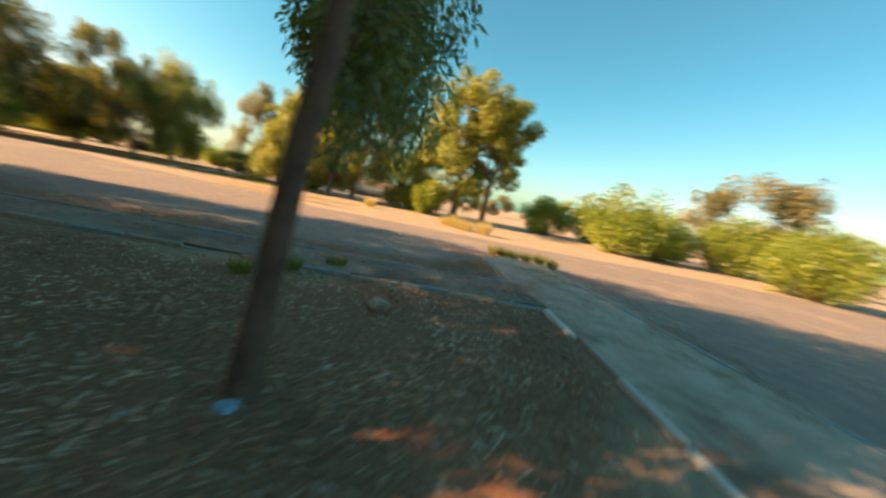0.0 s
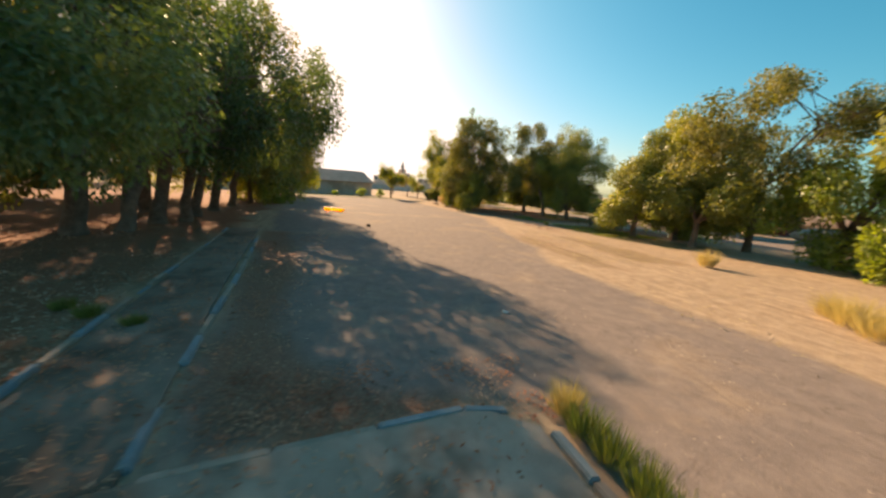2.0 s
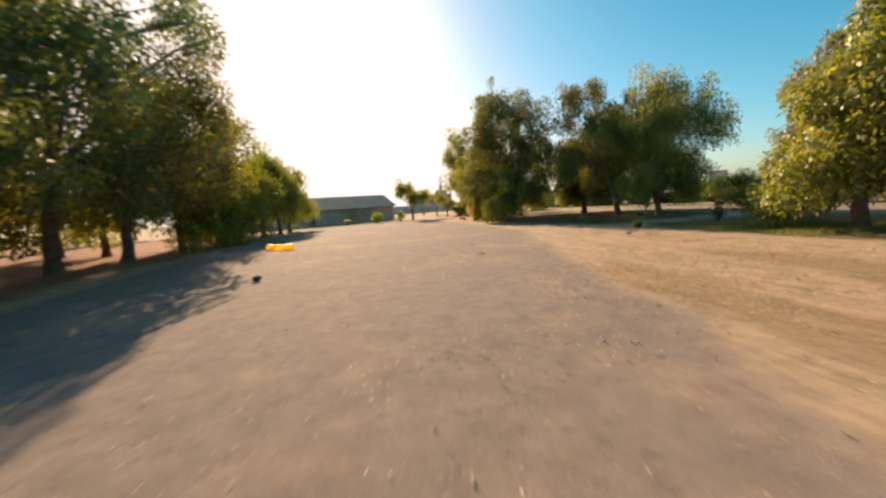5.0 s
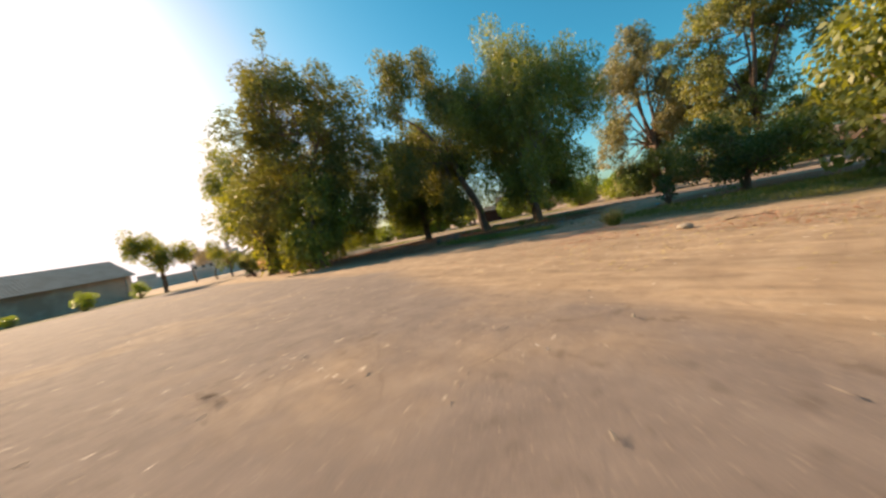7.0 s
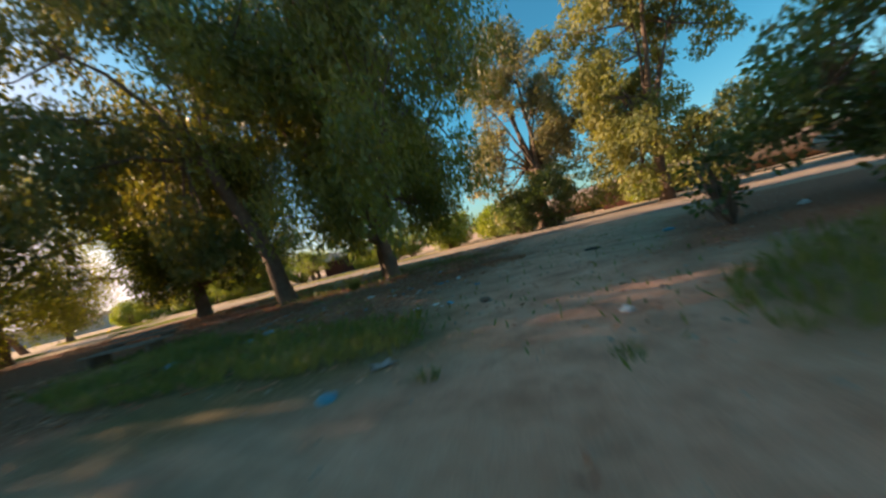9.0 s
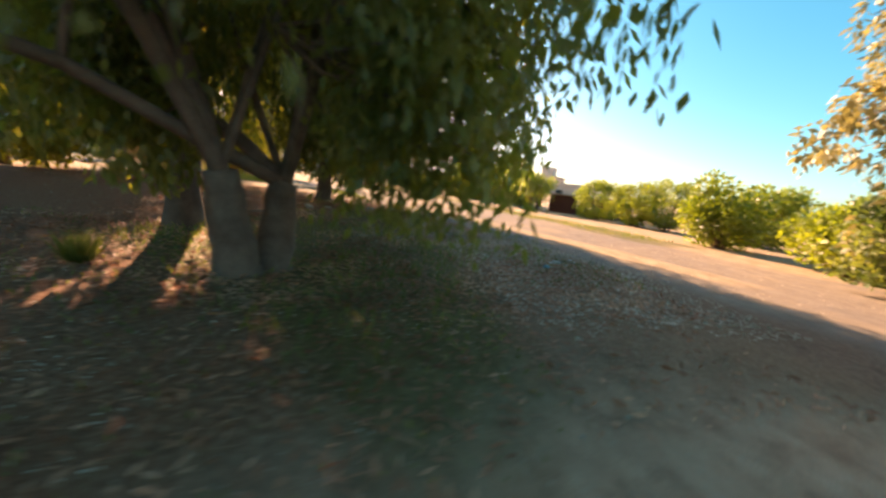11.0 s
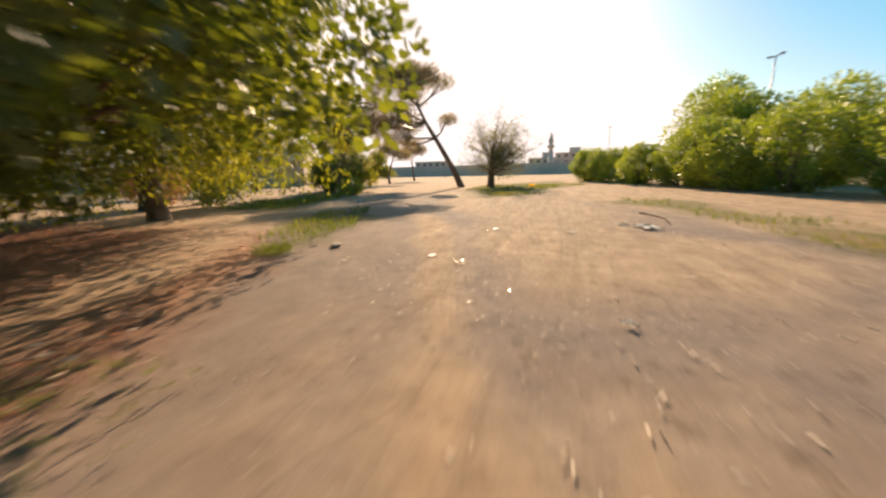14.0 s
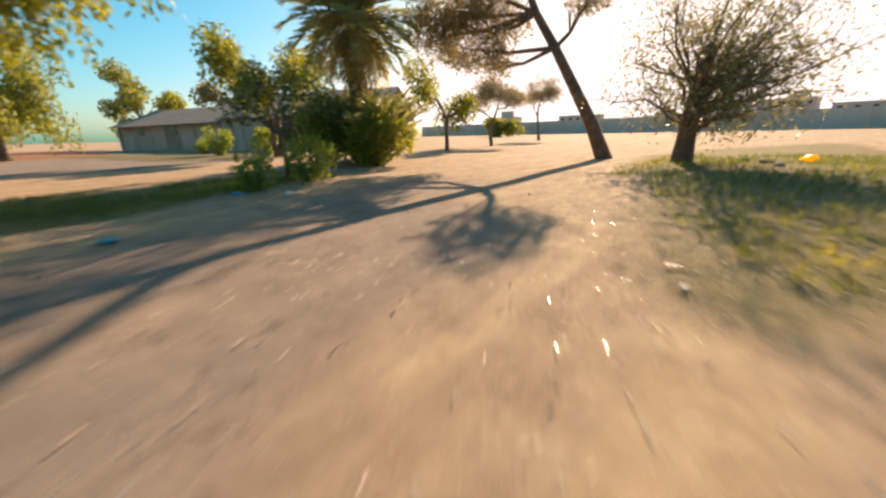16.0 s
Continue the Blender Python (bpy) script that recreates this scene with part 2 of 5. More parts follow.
def leaf_mesh(name, base, way, length, width, material, rng, flat=False, face=None):
    """Many single leaves, each a four-cornered blade from its base along its way."""
    n = len(base)
    way = way / np.linalg.norm(way, axis=1, keepdims=True)
    side = np.cross(way, rng.normal(scale=0.35, size=(n, 3)) + (0, 0, 1) if flat else rng.normal(size=(n, 3)))
    if face is not None:
        side = np.cross(way, face + rng.normal(scale=0.55, size=(n, 3)))
    side /= np.linalg.norm(side, axis=1, keepdims=True) + 1e-9
    ln = (length * rng.uniform(0.6, 1.3, n))[:, None]
    wd = (width * rng.uniform(0.7, 1.3, n))[:, None] / 2
    v = np.empty((n, 4, 3), np.float32)
    v[:, 0] = base
    v[:, 1] = base + way * ln * 0.45 + side * wd
    v[:, 2] = base + way * ln
    v[:, 3] = base + way * ln * 0.45 - side * wd
    me = bpy.data.meshes.new(name)
    me.vertices.add(4 * n)
    me.vertices.foreach_set("co", v.ravel())
    me.loops.add(4 * n)
    me.loops.foreach_set("vertex_index", np.arange(4 * n, dtype=np.int32))
    me.polygons.add(n)
    me.polygons.foreach_set("loop_start", np.arange(0, 4 * n, 4, dtype=np.int32))
    me.polygons.foreach_set("loop_total", np.full(n, 4, dtype=np.int32))
    me.materials.append(material)
    me.update(calc_edges=True)
    return me


def clump_leaves(rng, clumps, count, style):
    """Bases and ways of the leaves in clumps of (x, y, z, radius, tall)."""
    out_b, out_w, out_f = [], [], []
    for x, y, z, r, tall in clumps:
        n = max(8, int(count * (r ** 2)))
        p = rng.normal(size=(n, 3))
        p /= np.linalg.norm(p, axis=1, keepdims=True)
        p *= rng.uniform(0.35, 1.0, (n, 1)) ** 0.6
        p = p * (r, r, r * tall)
        if style == "weep":
            strand = rng.integers(0, max(4, n // 14), n)
            ang = strand * 2.399
            rad = r * np.sqrt((strand % 17 + 0.5) / 17)
            p = np.c_[np.cos(ang) * rad, np.sin(ang) * rad, rng.uniform(-1, 0.55, n) * r * tall] + rng.normal(scale=0.05 * r + 0.02, size=(n, 3))
            p[:, 2] += (r - rad) * 0.6
            w = np.c_[rng.normal(scale=0.45, size=(n, 2)), -np.ones(n)]
        elif style == "droop":
            w = np.c_[rng.normal(scale=0.55, size=(n, 2)), -rng.uniform(0.2, 1.2, n)] + p / r * 0.35
        elif style == "needle":
            w = rng.normal(scale=0.6, size=(n, 3)) + (0, 0, 0.35) + p / r * 0.8
        else:
            w = rng.normal(scale=0.7, size=(n, 3)) + p / r
        out_b.append(p + (x, y, z))
        out_w.append(w)
        out_f.append(p / (r, r, r * tall) + (0, 0, 0.25))
    return np.concatenate(out_b), np.concatenate(out_w), np.concatenate(out_f)


def crown_clumps(rng, n, centre, size, r, tall=1.0, low=-1.0, hollow=0.35, lobed=0, bumpy=1.0):
    """Clump centres spread over an uneven ellipsoid, thinner inside."""
    out = []
    lobes = rng.normal(size=(7, 3))
    lobes /= np.linalg.norm(lobes, axis=1, keepdims=True)
    gain = rng.uniform(-0.3, 0.28, 7) * bumpy
    while len(out) < n:
        d = rng.normal(size=3)
        d /= np.linalg.norm(d)
        if d[2] < low:
            continue
        bulge = 1 + float((gain * np.clip(lobes @ d, 0, 1) ** 2).sum())
        q = d * bulge * rng.uniform(hollow, 1.0) ** 0.5
        p = np.asarray(centre) + q * size
        for _ in range(lobed or 1):
            e = p + (rng.normal(size=3) * (0.15 * float(np.mean(size)), 0.15 * float(np.mean(size)), 0.13 * size[2]) if lobed else 0.0)
            out.append((e[0], e[1], e[2], r * rng.uniform(0.6, 1.25), tall))
    return out[:n]


def tree(name, x, y, height, spread, label, seed, leaf=LEAF_EUC, bark=BARK, style="droop", trunk=0.25, fork=0.3, lean=(0, 0), low=0.25, clumps=90,
         clump_r=0.8, tall=1.2, count=150, blade=(0.22, 0.07), stems=1, category="tree", group="", shift=(0, 0), turn=0.0, thick=0.62, hollow=0.5, lobed=5, dense=2.3, wide=1.0, extra=(), within=None):
    """A tree: tapered, bent trunk with limbs, and a crown of single leaves in uneven clumps."""
    rng = np.random.default_rng(seed)
    root = thing(name, pose(x, y, 0, 0, 0, turn), label, category, group)
    z0 = height * low
    centre = np.array((lean[0] + shift[0], lean[1] + shift[1], (height + z0) / 2))
    size = np.array((spread, spread, (height - z0) / 2)) * 0.94
    cl = crown_clumps(rng, clumps, centre, size, clump_r, tall, hollow=hollow, lobed=lobed)
    cl += [(*e, tall) for e in extra]
    if within:
        cl = [c for c in cl if within(x + c[0], y + c[1], c[2])]
    b, w, f = clump_leaves(rng, cl, count * dense, style)
    keep = b[:, 2] > 0.12
    part("crown", leaf_mesh("crown", b[keep], w[keep], blade[0] * 1.2 * wide, blade[1] * 1.75 * wide, leaf, rng, face=f[keep]), leaf, root)
    tubes = Tubes()
    ends = np.array([c[:3] for c in cl])
    for s in range(stems):
        off = np.array((0.0, 0.0)) if stems == 1 else 0.45 * trunk * 2.4 * np.array((math.cos(2.1 * s + seed), math.sin(2.1 * s + seed)))
        zf = height * fork * rng.uniform(0.85, 1.15)
        top = np.array((lean[0] * 0.55 + off[0] * 1.8, lean[1] * 0.55 + off[1] * 1.8, zf))
        pts, rad = [], []
        for i in range(7):
            u = i / 6
            wob = rng.normal(scale=0.05 * trunk * 4 * min(1.0, zf / 4), size=2) * (0 < i)
            pts.append((off[0] + (top[0] - off[0]) * u ** 1.3 + wob[0], off[1] + (top[1] - off[1]) * u ** 1.3 + wob[1], -0.1 + (zf + 0.1) * u))
            rad.append(trunk * (1.45 if i == 0 else 1.12 - 0.38 * u))
        tubes.add(pts, rad, 10, 0.16, rng)
        tip = np.array(pts[-1])
        chosen = rng.choice(len(ends), min(len(ends), 11 if stems == 1 else 7), replace=False)
        limbs = []
        for c in chosen:
            e = ends[c]
            lp = []
            for i in range(6):
                u = i / 5
                q = tip + (e - tip) * u
                q[2] += math.sin(u * math.pi) * 0.10 * np.linalg.norm(e - tip)
                q += rng.normal(scale=0.06, size=3) * (0 < i < 5)
                lp.append(q)
            tubes.add(lp, [trunk * thick * (1 - 0.85 * i / 5) * (0.55 + 0.45 * (c % 3 == 0)) for i in range(6)], 6)
            limbs += lp[1:5]
        limbs = np.array(limbs)
        for e in ends[rng.random(len(ends)) < 0.6]:
            k = np.argmin(((limbs - e) ** 2).sum(1))
            mid = (limbs[k] + e) / 2 + rng.normal(scale=0.12, size=3)
            tubes.add([limbs[k], mid, e], [trunk * 0.16, trunk * 0.10, trunk * 0.04], 4)
    part("trunk", tubes.mesh("trunk", bark), bark, root)
    return root


def shrub(x, y, height, spread, label, seed, leaf=LEAF_BUSH, clumps=46, count=170, blade=(0.13, 0.045), name="shrub", group="", category="shrub", style="round", clump_r=None, hollow=0.35, bumpy=1.0):
    """A rounded shrub: many thin stems and a leafy crown that reaches the ground."""
    rng = np.random.default_rng(seed)
    root = thing(name, pose(x, y, 0, 0, 0, seed * 37 % 360), label, category, group)
    cl = crown_clumps(rng, clumps, (0, 0, height * 0.48), (spread * 0.86, spread * 0.86, height * 0.46), clump_r or spread * 0.27, 0.95, hollow=hollow, bumpy=bumpy)
    b, w, f = clump_leaves(rng, cl, 1.7 * count / max(0.3, (clump_r or spread * 0.27)) ** 1.2, style)
    w[:, 2] += 0.35
    keep = b[:, 2] > 0.03
    part("crown", leaf_mesh("crown", b[keep], w[keep], blade[0] * 1.2, blade[1] * 1.8, leaf, rng, face=f[keep]), leaf, root)
    tubes = Tubes()
    for i in range(9):
        e = cl[i][:3]
        foot = (0.12 * spread * math.cos(i * 2.4), 0.12 * spread * math.sin(i * 2.4), -0.05)
        tubes.add([foot, ((foot[0] + e[0]) / 2, (foot[1] + e[1]) / 2, e[2] * 0.55), e], [0.05 * spread / 1.5, 0.035, 0.012], 6)
    part("stem", tubes.mesh("stem", BARK), BARK, root)
    return root


def value_noise(x, y, seed):
    xi, yi = np.floor(x).astype(np.int64), np.floor(y).astype(np.int64)
    fx, fy = x - xi, y - yi
    fx, fy = fx * fx * (3 - 2 * fx), fy * fy * (3 - 2 * fy)

    def h(a, b):
        k = (a * 374761393 + b * 668265263 + seed * 974711) & 0x7FFFFFFF
        k = ((k ^ (k >> 13)) * 1274126177) & 0x7FFFFFFF
        return ((k ^ (k >> 16)) & 0xFFFF) / 65535.0

    a = h(xi, yi) * (1 - fx) + h(xi + 1, yi) * fx
    b = h(xi, yi + 1) * (1 - fx) + h(xi + 1, yi + 1) * fx
    return a * (1 - fy) + b * fy


def fbm(x, y, scale, seed, octaves=4):
    v, amp, tot = 0.0, 1.0, 0.0
    for o in range(octaves):
        v = v + amp * value_noise(x * scale * 2 ** o + 17.3 * o, y * scale * 2 ** o - 9.1 * o, seed + o)
        tot += amp
        amp *= 0.5
    return v / tot


def region(x, y, polygon, soft, rough, seed):
    """1 inside a polygon and 0 outside, with an edge that is soft and uneven."""
    px, py = np.array(polygon, float).T
    inside = np.zeros(x.shape, bool)
    dist = np.full(x.shape, 1e9)
    for i in range(len(px)):
        x0, y0, x1, y1 = px[i], py[i], px[(i + 1) % len(px)], py[(i + 1) % len(px)]
        cross = (y0 > y) != (y1 > y)
        inside ^= cross & (x < (x1 - x0) * (y - y0) / (y1 - y0 + 1e-12) + x0)
        u = np.clip(((x - x0) * (x1 - x0) + (y - y0) * (y1 - y0)) / ((x1 - x0) ** 2 + (y1 - y0) ** 2), 0, 1)
        dist = np.minimum(dist, np.hypot(x - x0 - u * (x1 - x0), y - y0 - u * (y1 - y0)))
    d = np.where(inside, dist, -dist) + rough * 2 * (fbm(x, y, 0.45, seed, 5) - 0.5)
    return np.clip(d / soft + 0.5, 0, 1)

# ---- ground ----
LOT = [(60, -30), (7.6, -30), (7.2, -2), (6.3, 6), (5.0, 12.95), (2.9, 12.95), (2.7, 11.8), (3.35, 8.75), (-10, 6.9), (-22, 5.2), (-30, 4.6), (-44, 4.4), (-55, 3), (-60, 13), (-57, 19),
       (-46, 20.4), (-38, 21.4), (-31, 22.2), (-25, 22.6), (-20, 21.8), (-16.5, 20.8), (-13.4, 20.4), (-11, 19.9), (-6, 18.3), (-1, 19.0), (4, 18.9), (12, 20.5), (60, 24)]
GROVE = [(7.5, -30), (4.5, -2), (3.75, 6.9), (-12, 4.8), (-22, 4.6), (-30, 4.0), (-45, 3.8), (-54, 1), (-54, -30)]
COPSE = [(-23.9, 27.9), (-23.5, 29.2), (-23.9, 31.2), (-24.3, 33), (-25.2, 35.3), (-30, 37.4), (-36.5, 36.2), (-40.2, 33.6), (-42.2, 30.5), (-42.5, 26), (-41, 22.6), (-34, 23.6), (-28, 25.6)]
TRACK = [(-10, 38), (-22, 37.6), (-29, 38.9), (-33, 38.3), (-37, 36.7), (-40.2, 34.9), (-43.3, 33.3), (-47, 31.9), (-54, 30.2), (-57, 33), (-52, 38.5), (-44, 42.0), (-36, 44.0), (-25, 46), (-10, 49)]
KERBSIDE = [(3.2, 8.8), (-5, 7.6), (-12, 6.6), (-12, 7.6), (-4, 8.8), (0.5, 9.5), (2.3, 10.8), (2.6, 12.4), (3.0, 12)]
VERGE = [(-25.5, 36), (-33, 35.6), (-38.5, 35.4), (-40.5, 34.3), (-42.5, 33.2), (-40.8, 35.0), (-38.0, 36.4), (-35, 37.4), (-31.5, 38.5), (-28.5, 39.3), (-25.5, 39.6)]
SCRUB = [(-22.1, 30.4), (-21.9, 29.9), (-20, 30.6), (-16, 32.5), (-15, 36), (-20.5, 37), (-21.9, 34), (-21.8, 32)]
FOOTPATH = [(-21.0, 25.8), (-22.8, 27.4), (-23.5, 28.8), (-23.6, 30.3), (-24.4, 31.4), (-24.3, 33.0), (-25.2, 35.0), (-26, 37.5), (-22.5, 38), (-22.6, 33.5), (-22.2, 31.2), (-21.9, 29.6), (-21.2, 28.0), (-19.5, 26.4)]
PALE_LINE = [(-44.6, 42.3), (-43.2, 42.1), (-41.5, 43.0), (-40.2, 43.9), (-38.5, 45.0), (-38.9, 45.4), (-40.8, 44.4), (-42.3, 43.6), (-43.6, 42.7)]
DEBRIS = [[(-13.9, 21.2), (-12.5, 20.3), (-9.8, 20.2), (-5, 20.0), (-4, 21.2), (-10.2, 21.3)], [(-14.4, 23.6), (-13, 23.2), (-11.3, 23.1), (-6, 22.8), (-5, 25.4), (-12, 25.2)]]
RIDGE = [(-28.5, 41.0), (-31.5, 39.9), (-33.5, 39.35), (-35.2, 38.9), (-36.4, 38.65), (-37.4, 38.3), (-38.9, 37.85), (-40.3, 37.35), (-41.2, 37.0), (-42.2, 36.55), (-43.4, 36.1), (-45.4, 35.2), (-45.2, 35.8), (-43.6, 36.6), (-42.4, 37.0), (-41.4, 37.35), (-40.5, 37.65), (-39.2, 38.25), (-37.7, 38.85), (-36.7, 39.1), (-35.4, 39.35), (-33.5, 40.2), (-31.5, 40.9), (-28.5, 42.2)]
SANDY = [(-40.0, 38.6), (-42, 38.0), (-45, 36.9), (-50, 34.3), (-56, 31.5), (-58, 36), (-52, 38.5), (-46, 40.2), (-41.5, 41.0)]
GREENS = [[(-29, 27.2), (-25.9, 27.4), (-23.9, 27.6), (-23.1, 28.2), (-23.6, 29.2), (-25.6, 28.9), (-29, 29.2)], [(-21.9, 28.7), (-21.7, 27.9), (-20, 27.7), (-15, 27.6), (-10, 29), (-10, 33), (-17, 32), (-20.3, 30.4), (-21.3, 29.9)],
          [(-47, 33.2), (-43, 34.9), (-40.5, 35.4), (-41, 34.3), (-46, 32.2)], [(-53.5, 28.4), (-50, 29.8), (-46, 30.4), (-45.5, 28), (-49, 26.6), (-54, 26.6)]]
GREENS += [[(-56.5, 33.6), (-56, 37), (-62, 40.5), (-72, 38), (-66, 34.2), (-61, 33.4)], [(-34, 44.0), (-44, 41.6), (-50, 40.4), (-50, 41.8), (-42, 43.8), (-34, 46)],
          [(-30, 31.5), (-25.5, 35.0), (-30, 36.8), (-36, 35.6), (-34, 34.2)], [(-55.6, 34.2), (-52.4, 35.3), (-51.3, 36.0), (-52, 37.4), (-56.9, 38), (-61, 36.4)], [(-62, 13), (-57, 20), (-55, 19.5), (-53, 14), (-50, 0), (-56, 0)]]


def spaced(lo, hi, step, far, n):
    grow = np.geomspace(1, 1 + (far / 20), n)[1:] - 1
    return np.concatenate([lo - grow[::-1] * 20, np.arange(lo, hi, step), hi + grow * 20])


def ground_height(x, y):
    near = np.exp(-((x + 22) ** 2 + (y - 22) ** 2) / 90.0 ** 2)
    return near * (0.05 * (fbm(x, y, 0.22, 3, 3) - 0.5) + 0.035 * (fbm(x, y, 1.6, 8, 3) - 0.5))


def make_ground():
    gx, gy = spaced(-78, 14, 0.28, 2600, 42), spaced(-8, 56, 0.28, 2600, 42)
    X, Y = np.meshgrid(gx, gy)
    n, m = X.shape
    x, y = X.ravel(), Y.ravel()
    lot = np.maximum(region(x, y, LOT, 0.35, 0.55, 11), region(x, y, TRACK, 0.6, 0.9, 12) * (1 - region(x, y, RIDGE, 0.28, 0.45, 15)) * (1 - 0.8 * region(x, y, SANDY, 0.8, 1.6, 18)) * (0.82 + 0.18 * np.clip((fbm(x, y, 0.35, 5) - 0.4) * 6, 0, 1)))
    litter = np.maximum(np.maximum(region(x, y, GROVE, 1.2, 1.2, 13), region(x, y, COPSE, 1.6, 1.6, 14)), np.maximum(region(x, y, SCRUB, 0.6, 0.7, 16), np.maximum(0.8 * region(x, y, KERBSIDE, 0.5, 0.7, 17), 0.75 * region(x, y, VERGE, 0.5, 0.8, 19))))
    green = np.zeros_like(x)
    for i, g in enumerate(GREENS):
        green = np.maximum(green, region(x, y, g, 1.1, 1.2, 20 + i))
    for i, g in enumerate(DEBRIS):
        heap = region(x, y, g, 0.35, 0.6, 40 + i)
        litter, green = np.maximum(litter, 0.3 * heap), np.maximum(green, 0.42 * heap)
    trodden = np.maximum(region(x, y, FOOTPATH, 0.9, 0.9, 45), 0.9 * region(x, y, PALE_LINE, 0.25, 0.2, 46))
    litter *= 1 - 0.8 * trodden
    z = ground_height(x, y)
    z -= 0.02 * lot
    z[np.abs(z) > 1] = 0
    me = bpy.data.meshes.new("ground")
    i = np.arange(n * m).reshape(n, m)
    quads = np.stack([i[:-1, :-1], i[:-1, 1:], i[1:, 1:], i[1:, :-1]], -1).reshape(-1, 4)
    me.vertices.add(n * m)
    me.vertices.foreach_set("co", np.c_[x, y, z].astype(np.float32).ravel())
    me.loops.add(quads.size)
    me.loops.foreach_set("vertex_index", quads.ravel().astype(np.int32))
    me.polygons.add(len(quads))
    me.polygons.foreach_set("loop_start", np.arange(0, quads.size, 4, dtype=np.int32))
    me.polygons.foreach_set("loop_total", np.full(len(quads), 4, dtype=np.int32))
    me.polygons.foreach_set("use_smooth", np.ones(len(quads), bool))
    att = me.color_attributes.new("cover", "FLOAT_COLOR", "POINT")
    att.data.foreach_set("color", np.c_[lot, litter, green, trodden].astype(np.float32).ravel())
    me.update(calc_edges=True)
    return me


def ground_material():
    m, nt, b = mat("ground", 0.95)
    b.inputs["Specular IOR Level"].default_value = 0.25
    geo = nt.nodes.new("ShaderNodeNewGeometry").outputs["Position"]
    att = nt.nodes.new("ShaderNodeVertexColor")
    att.layer_name = "cover"
    sep = nt.nodes.new("ShaderNodeSeparateColor")
    nt.links.new(att.outputs[0], sep.inputs[0])
    broad, mid, fine, grit = (noise_tex(nt, s, 6, 0.65, geo) for s in (0.35, 2.6, 22, 140))
    sand = ramp(nt, mid.outputs[0], [(0.25, (0.315, 0.216, 0.143)), (0.55, (0.46, 0.33, 0.22)), (0.8, (0.56, 0.42, 0.29))]).outputs[0]
    along = nt.nodes.new("ShaderNodeMapping")
    along.inputs["Rotation"].default_value = (0, 0, radians(-25))
    along.inputs["Scale"].default_value = (0.25, 2.4, 1)
    nt.links.new(geo, along.inputs["Vector"])
    ruts = noise_tex(nt, 1.1, 4, 0.6, along.outputs[0])
    ruts.inputs["Distortion"].default_value = 1.6
    sand = mix(nt, 0.5, sand, ramp(nt, ruts.outputs[0], [(0.36, (0.62, 0.60, 0.58)), (0.5, (0.95, 0.95, 0.95)), (0.66, (1.2, 1.18, 1.12))]).outputs[0], "MULTIPLY")
    tar = ramp(nt, mid.outputs[0], [(0.2, (0.19, 0.149, 0.129)), (0.55, (0.256, 0.202, 0.173)), (0.85, (0.335, 0.268, 0.224))]).outputs[0]
    tar = mix(nt, ramp(nt, broad.outputs[0], [(0.52, (0, 0, 0)), (0.78, (0.85, 0.85, 0.85))]).outputs[0], tar, sand)
    crack = node(nt, "ShaderNodeTexVoronoi", Scale=0.55)
    crack.feature = "DISTANCE_TO_EDGE"
    warped = mix(nt, 0.12, geo, mid.outputs[1], "ADD")
    nt.links.new(warped, crack.inputs["Vector"])
    line = ramp(nt, crack.outputs[0], [(0.0, (1, 1, 1)), (0.007, (0, 0, 0))]).outputs[0]
    tar = mix(nt, mix(nt, 1.0, line, ramp(nt, broad.outputs[0], [(0.56, (0, 0, 0)), (0.66, (0.6, 0.6, 0.6))]).outputs[0], "MULTIPLY"), tar, (0.11, 0.085, 0.065))
    soil = ramp(nt, fine.outputs[0], [(0.25, (0.135, 0.048, 0.026)), (0.5, (0.285, 0.127, 0.07)), (0.75, (0.48, 0.27, 0.168))]).outputs[0]
    turf = ramp(nt, fine.outputs[0], [(0.3, (0.075, 0.075, 0.022)), (0.55, (0.14, 0.125, 0.04)), (0.75, (0.25, 0.20, 0.085))]).outputs[0]
    col = mix(nt, sep.outputs[0], sand, tar)
    powder = ramp(nt, mid.outputs[0], [(0.28, (0.40, 0.19, 0.115)), (0.5, (0.69, 0.37, 0.24)), (0.75, (0.82, 0.50, 0.345))]).outputs[0]
    col = mix(nt, att.outputs[1], col, powder)
    col = mix(nt, sep.outputs[1], col, soil)
    col = mix(nt, ramp(nt, sep.outputs[2], [(0.2, (0, 0, 0)), (0.8, (0.75, 0.75, 0.75))]).outputs[0], col, turf)
    col = mix(nt, 0.5, col, ramp(nt, grit.outputs[0], [(0.3, (0.5, 0.5, 0.5)), (0.7, (1.35, 1.32, 1.28))]).outputs[0], "MULTIPLY")
    blot = noise_tex(nt, 5.5, 3, 0.7, geo)
    rare = ramp(nt, noise_tex(nt, 0.5, 3, 0.6, geo).outputs[0], [(0.42, (0, 0, 0)), (0.6, (1, 1, 1))]).outputs[0]
    spot = mix(nt, 1.0, ramp(nt, blot.outputs[0], [(0.58, (0, 0, 0)), (0.66, (0.55, 0.55, 0.55))]).outputs[0], rare, "MULTIPLY")
    col = mix(nt, spot, col, mix(nt, 1.0, col, (0.50, 0.46, 0.42), "MULTIPLY"))
    pale = ramp(nt, noise_tex(nt, 34, 2, 0.5, geo).outputs[0], [(0.66, (0, 0, 0)), (0.72, (0.55, 0.55, 0.55))]).outputs[0]
    col = mix(nt, pale, col, (0.50, 0.40, 0.30))
    nt.links.new(col, b.inputs["Base Color"])
    h = mix(nt, 0.4, mix(nt, 0.5, fine.outputs[0], grit.outputs[0]), noise_tex(nt, 7, 4, 0.65, geo).outputs[0])
    bump(nt, b, h, 0.65, 0.05)
    return m


